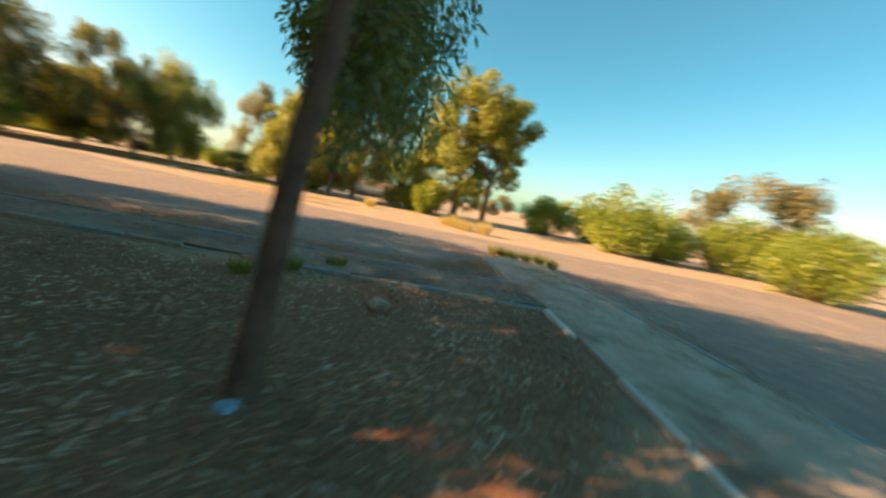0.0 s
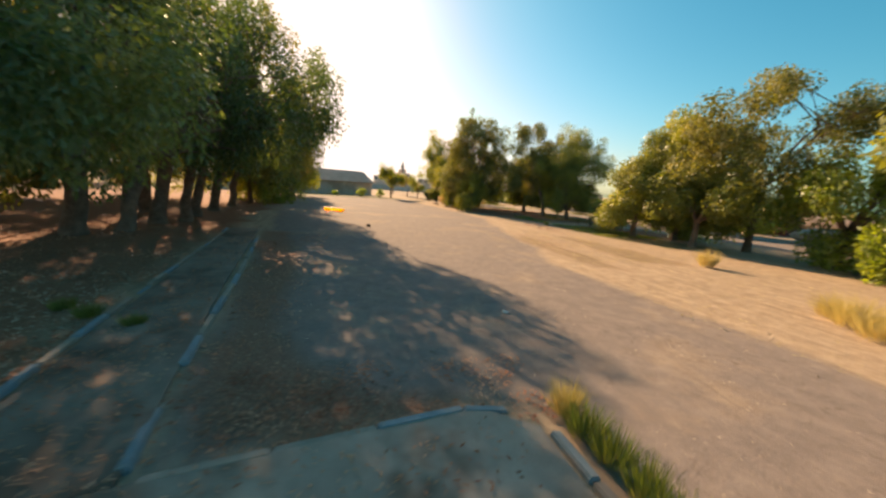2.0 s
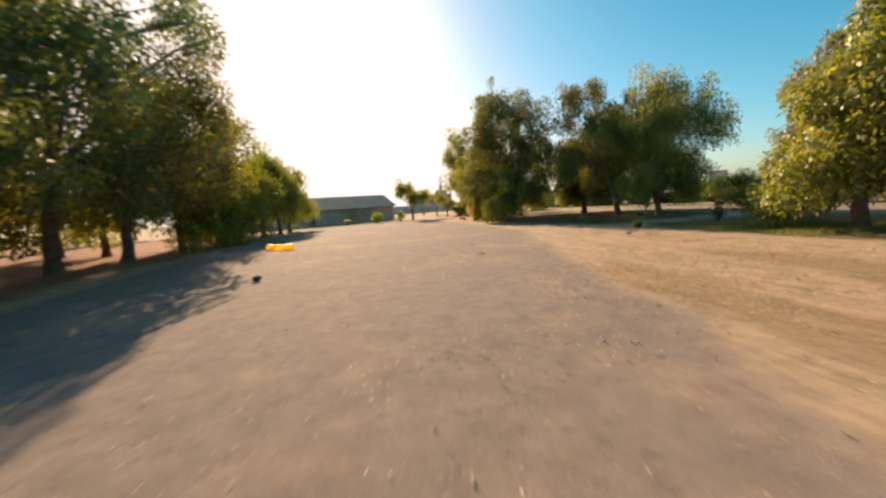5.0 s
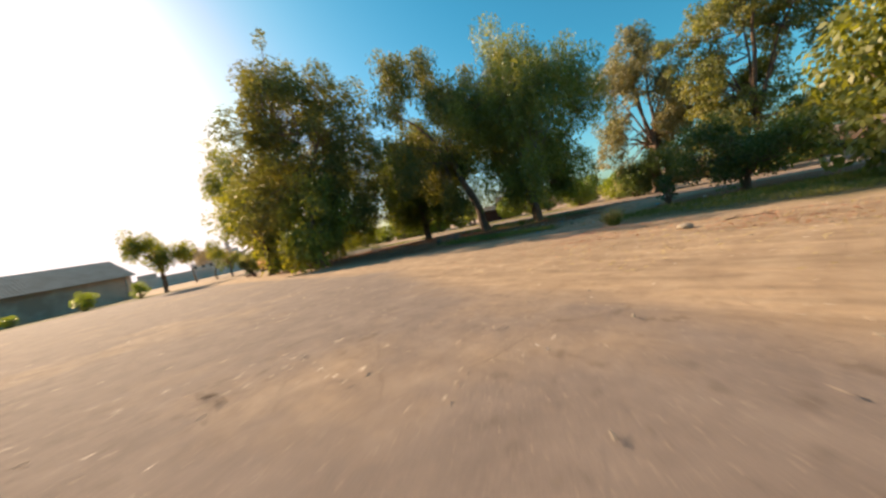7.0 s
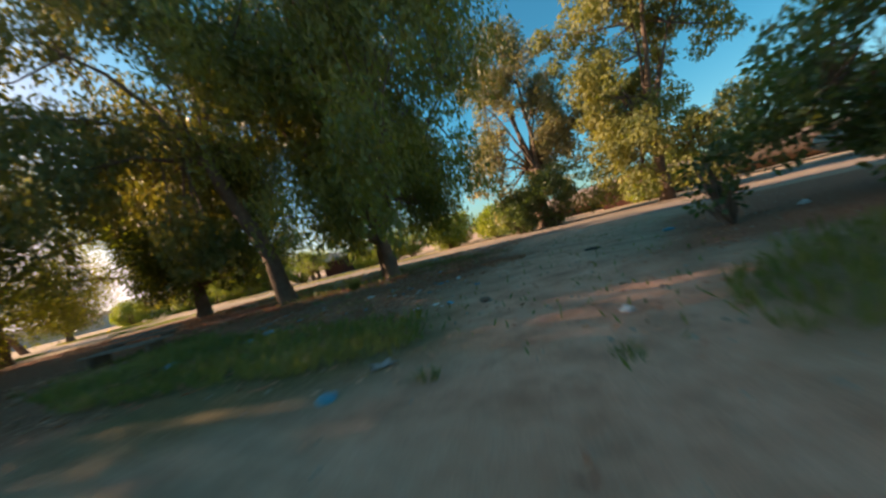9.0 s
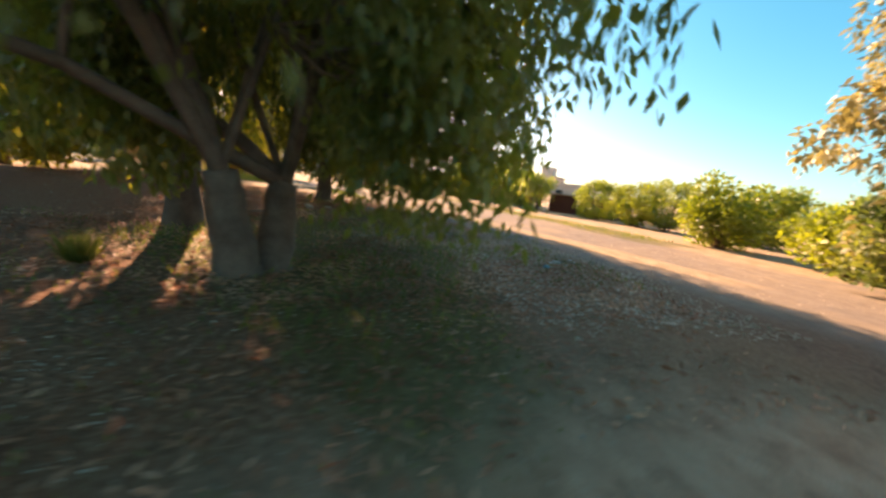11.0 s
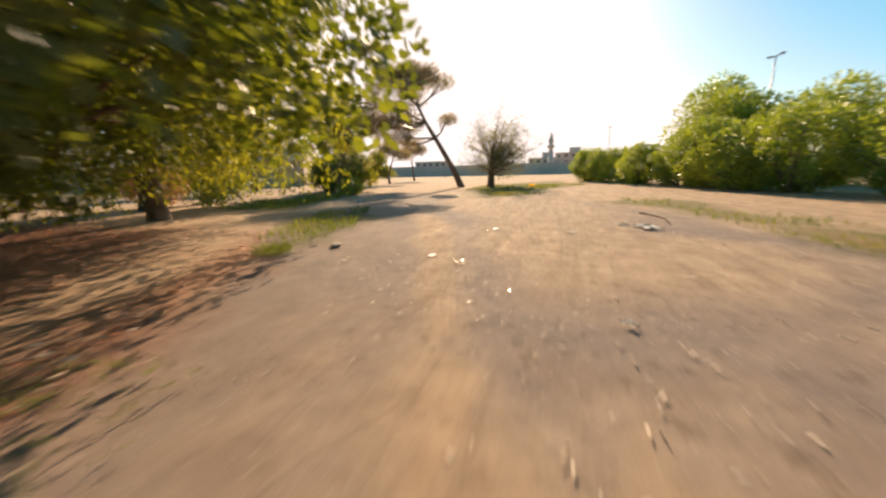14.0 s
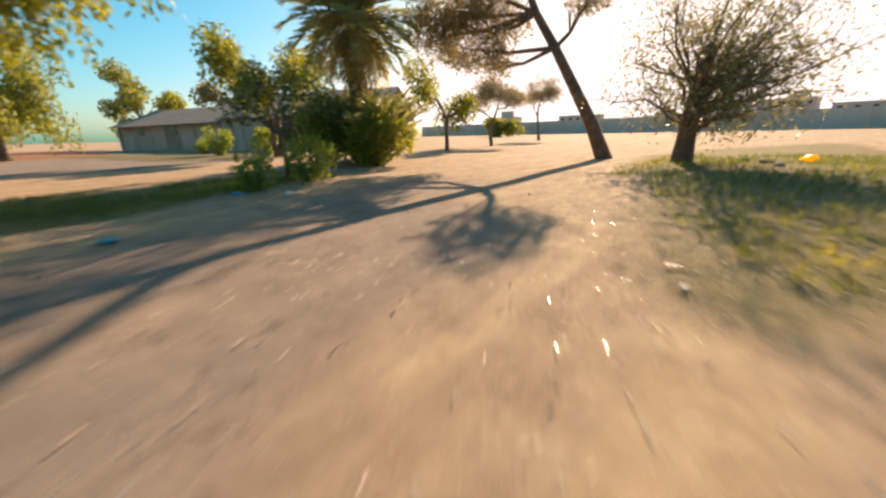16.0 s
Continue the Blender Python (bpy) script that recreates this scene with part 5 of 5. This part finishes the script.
def barrier(x, y, turn):
    """A toppled, sagging yellow plastic barrier with white reflectors."""
    root = thing("traffic_barrier", pose(x, y, 0, 0, 0, turn), "toppled yellow plastic barrier with pale reflectors", "barrier")
    for k in range(3):
        tubes = Tubes()
        tubes.add([(-0.95 + 0.62 * k + 0.6 * i / 6, 0.04 * math.sin(2 * k + i), 0.15 + 0.02 * math.sin(k + i)) for i in range(7)], [0.09 + 0.055 * math.sin(math.pi * (i + 0.6) / 7.2) for i in range(7)], 14)
        part("segment", tubes.mesh("segment", YELLOW), YELLOW, root)
    for k in range(5):
        part("reflector", box(0.13, 0.1, 0.03, (-0.8 + 0.38 * k, -0.03 + 0.05 * (k % 2), 0.305 - 0.02 * (k % 2)), 0.01), WHITE_PLASTIC, root, "white reflector")
    part("foot", box(0.14, 0.4, 0.05, (-0.7, 0, 0.03), 0.01), YELLOW, root)
    part("foot", box(0.14, 0.4, 0.05, (0.6, 0, 0.03), 0.01), YELLOW, root)


def bench(x, y, turn):
    """A sunken slatted bench: a low seat and a back that has tipped over."""
    root = thing("park_bench", pose(x, y, 0, 0, 0, turn), "low weathered slatted bench sunk in the litter", "bench")
    for k in range(3):
        part("seat_slat", box(1.15, 0.11, 0.03, (0.02 * k, -0.14 + 0.14 * k, 0.2), 0.006), WOOD, root)
    for k in range(2):
        part("back_slat", box(1.15, 0.09, 0.03, (0, 0.3 + 0.13 * k, 0.27 + 0.05 * k), 0.006), WOOD, root)
    for s in (-0.42, 0.42):
        part("leg", box(0.07, 0.36, 0.19, (s, 0, 0.09), 0.015), BARK, root)
        part("back_post", box(0.05, 0.32, 0.04, (s, 0.33, 0.23)), BARK, root)


def rubber_ring(x, y):
    tubes = Tubes()
    tubes.add([(0.1 * math.cos(a), 0.1 * math.sin(a), 0.012) for a in np.linspace(0, 2 * math.pi, 25)], [0.009] * 25, 8)
    ob = part("rubber_ring", tubes.mesh("rubber_ring", RUBBER), RUBBER)
    ob.matrix_basis = pose(x, y, 0.005)
    tagged(ob, "thin black rubber ring lying on the dirt path", "ring", "litter")


lump("broken_stone", 1.05, 5.05, (0.46, 0.32, 0.36), "pale broken stone with a dark cleft on leaf litter", "stone", CONCRETE, 1, turn=30)
barrier(-24.9, 9.2, 62)
lump("clod", -23.33, 29.3, (0.14, 0.1, 0.09), "smooth brown clod on the dirt path", "clod", SOILED, 5)
lump("sand_mound", -12.5, 48.5, (7, 4, 2.6), "low heap of pale sand and rubble beyond the track", "mound", STONE, 6, rough=0.25)
lump("broken_slab", -41.6, 35.5, (0.3, 0.2, 0.1), "pale broken slab at the track edge", "slab", STONE, 7, turn=20, rough=0.25)
lump("clod", -15.4, 11.6, (0.45, 0.3, 0.26), "dark clod lying in shade on the asphalt", "clod", DARK_EARTH, 3)
lump("earth_bank", -19.0, 61.5, (34, 9, 4.2), "long low bank of brown earth behind the red shed", "mound", SOILED, 9, rough=0.25)
bench(-29.2, 28.5, 35)
rubber_ring(-22.72, 31.66)
for i, (x, y, s) in enumerate([(-18.6, 25.05, 0.24), (-18.8, 25.5, 0.08), (-18.55, 25.4, 0.07), (-19.3, 25.3, 0.06), (3.15, 6.2, 0.12), (2.85, 6.1, 0.1), (2.99, 11.3, 0.11), (-24.9, 30.2, 0.07), (-24.74, 30.79, 0.06), (-34.7, 33.45, 0.28), (-35.2, 33.95, 0.2),
                              (-34.4, 33.0, 0.16), (-23.3, 29.3, 0.08), (-60.6, 35.9, 0.3), (-61.0, 35.5, 0.22), (-59.7, 36.1, 0.25)]):
    lump("stone", x, y, (s * 1.2, s, s * 0.8), "rough pale stone lying on the ground", "stone", STONE, 20 + i, turn=i * 47, group="stones")
for i, (x, y, s, m, c) in enumerate([(-25.75, 30.95, 0.16, BLACK_PLASTIC, "black"), (-25.98, 30.66, 0.13, WHITE_PLASTIC, "white"), (-24.6, 31.15, 0.1, WHITE_PLASTIC, "white"), (-24.78, 30.88, 0.09, BLUE_PLASTIC, "blue"), (-23.8, 29.3, 0.06, WHITE_PLASTIC, "white"),
                                     (-23.4, 27.55, 0.12, BLUE_PLASTIC, "blue"), (-26.2, 28.75, 0.14, BLUE_PLASTIC, "blue"), (-26.6, 28.1, 0.13, BLUE_PLASTIC, "blue"), (-22.15, 28.6, 0.1, WHITE_PLASTIC, "white"), (-21.8, 32.3, 0.15, BLUE_PLASTIC, "blue"),
                                     (-23.95, 29.44, 0.08, WHITE_PLASTIC, "white"), (-23.75, 29.4, 0.1, BLUE_PLASTIC, "blue"), (-29.08, 37.73, 0.13, BLUE_PLASTIC, "blue"), (-29.33, 38.23, 0.07, WHITE_PLASTIC, "white"), (-30.56, 36.56, 0.11, WHITE_PLASTIC, "white"),
                                     (0.7, 2.5, 0.16, BLUE_PLASTIC, "blue"), (0.2, 2.25, 0.08, BLUE_PLASTIC, "blue"), (2.0, 4.95, 0.1, BLUE_PLASTIC, "blue"), (-0.5, 13.98, 0.13, WHITE_PLASTIC, "white"), (-25.8, 32.57, 0.12, BLUE_PLASTIC, "blue"),
                                     (-49.3, 31.2, 0.16, BLUE_PLASTIC, "blue"), (-51.2, 29.2, 0.16, BLUE_PLASTIC, "blue"), (-51.7, 29.95, 0.14, WHITE_PLASTIC, "white"), (-36.6, 35.9, 0.2, WHITE_PLASTIC, "white"), (-35.9, 35.2, 0.22, BLUE_PLASTIC, "blue"),
                                     (-26.2, 28.98, 0.16, BLUE_PLASTIC, "blue"), (-20.4, 32.3, 0.16, WHITE_PLASTIC, "white"), (-61.5, 36.7, 0.4, YELLOW, "yellow")]):
    lump("plastic_bag", x, y, (s * 1.25, s, s * 0.75), c + " crumpled plastic bag on the ground", "bag", m, 60 + i, rough=0.5, turn=i * 61, group="litter")
for i, (x, y, w, d) in enumerate([(-41.25, 37.15, 0.12, 0.08), (-39.7, 39.1, 0.09, 0.06), (-39.6, 40.6, 0.12, 0.08), (-29.73, 38.56, 0.1, 0.1), (-29.53, 38.52, 0.12, 0.08), (-30.62, 36.98, 0.14, 0.1), (-29.36, 37.98, 0.12, 0.1), (-44.0, 40.05, 0.45, 0.28), (-36.52, 39.77, 0.22, 0.07), (-51.6, 35.4, 0.1, 0.05), (-51.26, 35.5, 0.1, 0.04),
                                  (-48.07, 36.5, 0.06, 0.04), (-47.5, 36.6, 0.05, 0.04), (-48.75, 37.15, 0.09, 0.06), (-43.4, 37.55, 0.14, 0.1), (-43.3, 38.8, 0.12, 0.1), (-44.3, 39.7, 0.2, 0.1), (-30.54, 38.36, 0.12, 0.1), (-23.35, 27.9, 0.12, 0.1)]):
    rag("paper_scrap", x, y, w, d, "pale torn scrap of paper or film on the ground", "scrap", WHITE_PLASTIC, 90 + i, turn=i * 53, lift=0.008 + 0.05 * w)
rng_bits = np.random.default_rng(77)
for i in range(26):
    x, y = (-24.7 + rng_bits.normal() * 0.55, 30.4 + rng_bits.normal() * 0.5) if i < 16 else (-26.6 + rng_bits.normal() * 0.7, 29.6 + rng_bits.normal() * 0.7)
    m, word = ((BLUE_PLASTIC, "blue"), (WHITE_PLASTIC, "white"))[i % 2]
    s = rng_bits.uniform(0.04, 0.09)
    rag("plastic_scrap", x, y, s, s * 0.7, word + " torn scrap of plastic on the litter", "scrap", m, 500 + i, turn=i * 47, lift=0.02)
bottle(-29.45, 38.05, 70, "empty white plastic bottle with a blue cap", 1, 0.15, 0.024)
stick("fallen_branch", [(-29.62, 38.28), (-29.42, 38.45), (-29.3, 38.55)], 0.018, "short pale cut branch on the litter", DEADWOOD, 3, 0)
stick("fallen_branch", [(-31.4, 37.2), (-31.5, 36.9), (-31.9, 36.8)], 0.016, "thin forked dry stick on the litter", DEADWOOD, 4, 3)
stick("fallen_branch", [(-31.6, 35.9), (-31.0, 35.3), (-30.2, 34.6)], 0.02, "long dry stick in the tree's shade", DEADWOOD, 5, 2)
stick("fallen_branch", [(-42.4, 22.2), (-43.2, 22.6), (-44.3, 22.2), (-45.2, 22.6)], 0.09, "dead fallen branch with bare twigs", BARK, 6, 7)
stick("fallen_branch", [(-46.2, 40.3), (-45.2, 40.6), (-44.5, 40.5)], 0.018, "dark dry branch beside the track", BARK, 7, 2)
stick("fallen_branch", [(-16.4, 18.2), (-16.6, 18.5), (-16.9, 18.4)], 0.008, "reddish dry twig with curled leaves", BARK_BROWN, 18, 6)
stick("fallen_branch", [(-18.2, 25.5), (-17.9, 25.7), (-17.6, 25.65)], 0.012, "dry forked twig beside a stone", BARK, 19, 4)
stick("fallen_branch", [(-19.6, 18.6), (-19.3, 18.7)], 0.012, "small dark twig on the asphalt", BARK, 8, 1)
stick("fallen_branch", [(-33.6, 33.2), (-32.6, 32.5)], 0.03, "pale plank-like stick on the litter", DEADWOOD, 9, 0)
kerb([(-28.6, 39.15), (-29.9, 38.72), (-31.2, 38.15)], "half-buried bare concrete kerb beside the track", 9, bare=True)
kerb([(-43.2, 33.7), (-45.6, 33.1), (-47.2, 32.3)], "broken pale kerb between grass and track", 10, bare=True)
for i, (x, y, h, r, m) in enumerate([(3.12, 13.15, 0.42, 0.2, GRASS_DRY), (3.5, 13.15, 0.4, 0.3, GRASS), (3.9, 13.2, 0.35, 0.3, GRASS), (4.35, 13.2, 0.35, 0.3, GRASS), (4.8, 13.1, 0.4, 0.3, GRASS), (5.15, 12.6, 0.35, 0.25, GRASS),
                                     (1.2, 22.4, 0.8, 0.75, GRASS_DRY), (1.9, 21.9, 0.7, 0.7, GRASS_DRY), (3.0, 21.5, 0.85, 0.7, GRASS_DRY), (0.6, 22.8, 0.6, 0.6, GRASS_DRY), (-5.3, 25.8, 0.75, 0.5, GRASS_DRY), (-20.66, 26.9, 0.3, 0.2, GRASS), (-20.7, 26.95, 0.42, 0.24, GRASS_DRY), (-22.5, 29.7, 0.03, 0.3, GRASS),
                                     (-1.2, 5.4, 0.22, 0.3, GRASS), (-0.75, 6.05, 0.25, 0.3, GRASS), (-0.3, 6.95, 0.22, 0.3, GRASS), (-28.0, 32.3, 0.3, 0.15, GRASS), (-22.95, 27.75, 0.07, 0.14, GRASS), (-22.1, 27.95, 0.06, 0.12, GRASS), (-40.9, 35.0, 0.16, 0.5, GRASS),
                                     (-36.7, 36.3, 0.07, 0.45, GRASS), (-37.4, 36.2, 0.07, 0.45, GRASS)]):
    tuft(x, y, h, r, "tuft of dry straw-coloured grass" if m is GRASS_DRY else "tuft of green grass", 150 + i, m, 420 if h > 0.08 else 70)
shrub(-21.2, 31.7, 1.0, 0.42, "small dark green shrub beside the path", 280, leaf=LEAF_DARK, clumps=24, count=160, blade=(0.09, 0.035), group="small shrubs")
tuft(-24.35, 32.4, 0.06, 0.9, "low heap of dry cut grass on the litter", 190, LITTER, 1500)


def inside(x, y, polygon):
    return region(x, y, polygon, 0.4, 0.5, 77) > 0.5


def scatter(name, label, category, boxes, material, length, width, seed, only=None, lift=0.012, upright=False, rise=0.0):
    """Uncountable small leaves or blades strewn over stretches of the ground."""
    rng = np.random.default_rng(seed)
    bx, by = [], []
    for x0, x1, y0, y1, n in boxes:
        x, y = rng.uniform(x0, x1, n), rng.uniform(y0, y1, n)
        ok = np.zeros(n, bool)
        for p in only or [[(x0, y0), (x1, y0), (x1, y1), (x0, y1)]]:
            ok |= inside(x, y, p)
        ok &= fbm(x, y, 0.8, seed + 3, 3) > rng.uniform(0.25, 0.6, n)
        bx.append(x[ok])
        by.append(y[ok])
    x, y = np.concatenate(bx), np.concatenate(by)
    n = len(x)
    base = np.c_[x, y, ground_height(x, y) + rise + rng.uniform(0.002, lift, n)]
    if upright:
        way = np.c_[rng.normal(scale=0.4, size=(n, 2)), np.ones(n)]
    else:
        way = np.c_[rng.normal(size=(n, 2)), rng.normal(scale=0.12, size=n)]
    ob = part(name, leaf_mesh(name, base, way, length, width, material, rng, not upright), material)
    return tagged(ob, label, category, kind="stuff")


scatter("leaf_litter", "dry brown fallen leaves and bark strips", "leaf litter", [(-4, 5, -1, 7, 16000), (-14, -4, -2, 7, 9000), (-34, -14, -2, 6, 5000)], LITTER, 0.11, 0.028, 401, [GROVE], 0.03)
scatter("leaf_litter", "dry brown fallen leaves and bark strips", "leaf litter", [(-31, -24, 26, 38, 16000), (-38, -27, 30, 38.8, 26000), (-46, -36, 24, 36, 7000)], LITTER, 0.09, 0.026, 402, [COPSE, VERGE], 0.025)
scatter("leaf_litter", "scattered pale leaves and crumbs on the asphalt", "leaf litter", [(-26, 6, 9, 24, 3500), (-22, -8, 15, 26, 2500), (-48, -27, 36, 44, 3500), (-58, -46, 28, 40, 3000)], CHIP, 0.05, 0.016, 403, None, 0.005)
scatter("leaf_litter", "dead leaves gathered along the kerb", "leaf litter", [(-12, 3.2, 6.9, 9.6, 6000), (1.5, 3.2, 9, 13.2, 2500), (5.2, 7, 4, 12.5, 2500)], LITTER, 0.09, 0.026, 404, None, 0.03)
scatter("leaf_litter", "pale chips and torn leaves in the shade", "leaf litter", [(-37, -26.5, 34, 39.5, 9000), (-28, -23.5, 28, 34, 2500), (-23, -16, 23.6, 26.4, 900)], CHIP, 0.04, 0.014, 408, None, 0.02)
scatter("leaf_litter", "pale curled bark strips among the fallen leaves", "leaf litter", [(-4, 5, -1, 7, 5000)], CHIP, 0.12, 0.02, 414, [GROVE], 0.035)
scatter("leaf_litter", "curled pale leaves lying thick beside the buried kerb", "leaf litter", [(-33.5, -26.5, 36.3, 39.4, 6000), (-39, -33, 34.5, 37.5, 3000)], CHIP, 0.075, 0.026, 413, [VERGE], 0.03)
scatter("leaf_litter", "dry twigs and bark strips swept along the lot", "leaf litter", [(-21, -15, 24.2, 26.2, 3000), (-16, -8, 20, 23, 2000), (-23.5, -19, 22.5, 24.6, 300)], LITTER, 0.07, 0.012, 409, None, 0.015)
STRIP = [(3.7, 7.3), (3.4, 8.5), (-3, 7.5), (-12.4, 6.1), (-12.4, 5.1), (-6, 5.9), (0, 6.65)]
scatter("leaf_litter", "dead leaves and soil crumbs lying on the concrete", "leaf litter", [(-12.5, 3.8, 5, 8.6, 9000), (3.4, 6.4, 5.5, 9, 1200), (2.9, 5, 9, 12.6, 500)], LITTER, 0.08, 0.024, 407, [STRIP, [(3.4, 8.7), (3.85, 6.5), (4.6, 5.5), (6, 6), (5.4, 9), (4.7, 12.5), (3.2, 12.5)]], 0.02, rise=0.05)
scatter("grass", "thin low weeds and dead stalks on the trodden path", "grass", [(-24.4, -21.4, 27.5, 35, 450), (-31, -25, 29, 36, 3000), (-36, -28, 36.3, 39, 2500), (-38.5, -33, 33, 37.2, 5000)], GRASS, 0.06, 0.014, 411, None, 0.004, True)
scatter("leaf_litter", "dark leaf crumbs trodden into the path", "leaf litter", [(-24.6, -21.2, 27.4, 35, 1400), (-23.5, -19, 25.6, 27.6, 700)], LITTER, 0.06, 0.02, 412, None, 0.01)
scatter("leaf_litter", "straw and crumbs on bare dirt", "leaf litter", [(-16, 6, 18.5, 30, 7000), (-21, -13, 22, 29, 3000), (-14.5, -6, 20, 25.4, 5000)], GRASS_DRY, 0.07, 0.014, 405, None, 0.015)
scatter("grass", "short grass, green and yellowing", "grass", [(-30, -23, 27, 29.5, 16000), (-22, -14, 27.4, 33, 22000), (-48, -40, 31, 36, 9000), (-55, -45, 26, 31, 18000), (-63, -51, 33, 40, 14000), (-50, -34, 40, 46, 12000), (-36, -25, 31, 37, 6000)], GRASS, 0.13, 0.016, 406, GREENS, 0.004, True)


def shards(seed):
    """Broken glass trodden into the track: thin splinters lying nearly flat."""
    rng = np.random.default_rng(seed)
    verts, faces = [], []
    for _ in range(1100):
        u = rng.random()
        x, y = -40.5 - 12.0 * u + rng.normal() * 0.5, 38.3 - 3.2 * u ** 1.3 + rng.normal() * 0.75
        z, r, w = float(ground_height(np.array([x]), np.array([y]))[0]) + 0.012, rng.uniform(0.003, 0.010), rng.uniform(0, 6.28)
        tx, ty = rng.normal(scale=0.10, size=2)
        k = len(verts)
        for lift in (0, 0.004):
            for a in (0, 1.4, 2.9, 4.5):
                px, py = r * math.cos(w + a) * (1.5 if a == 0 else 0.9), r * math.sin(w + a)
                verts.append((x + px, y + py, z + lift + tx * px + ty * py))
        faces += [(k + 4, k + 5, k + 6, k + 7)] + [(k + a, k + (a + 1) % 4, k + 4 + (a + 1) % 4, k + 4 + a) for a in range(4)]
    ob = part("glass_shards", mesh_of("glass_shards", verts, faces, SHARD), SHARD)
    return tagged(ob, "glinting splinters of broken glass on the dirt track", "glass", kind="stuff")


shards(415)


def pebbles(seed):
    rng = np.random.default_rng(seed)
    verts, faces = [], []
    for x0, x1, y0, y1, n, s in [(-26, 5, 9, 26, 500, 0.03), (-25, -20, 26, 36, 350, 0.035), (-50, -28, 36, 43, 450, 0.022), (-62, -46, 28, 40, 450, 0.024), (-14, 4, 18, 28, 500, 0.05), (-36, -25, 27, 37, 300, 0.04)]:
        for _ in range(n):
            x, y, r = rng.uniform(x0, x1), rng.uniform(y0, y1), 0.42 * s * rng.uniform(0.4, 1.3)
            k = len(verts)
            z = float(ground_height(np.array([x]), np.array([y]))[0])
            for a in range(5):
                w = a * 1.2566 + rng.uniform(-0.3, 0.3)
                verts.append((x + r * math.cos(w), y + r * 0.8 * math.sin(w), z - 0.005))
            for a in range(4):
                w = a * 1.57 + rng.uniform(-0.3, 0.3)
                verts.append((x + r * 0.6 * math.cos(w), y + r * 0.5 * math.sin(w), z + r * rng.uniform(0.5, 0.8)))
            faces.append((k + 5, k + 6, k + 7, k + 8))
            for a in range(5):
                faces.append((k + a, k + (a + 1) % 5, k + 5 + min(3, a)))
            for a in range(3):
                faces.append((k + a + 1, k + 6 + a, k + 5 + a))
            faces.append((k, k + 5, k + 8))
    ob = part("gravel", mesh_of("gravel", verts, faces, STONE), STONE)
    return tagged(ob, "small stones strewn over dirt and asphalt", "gravel", kind="stuff")


pebbles(410)
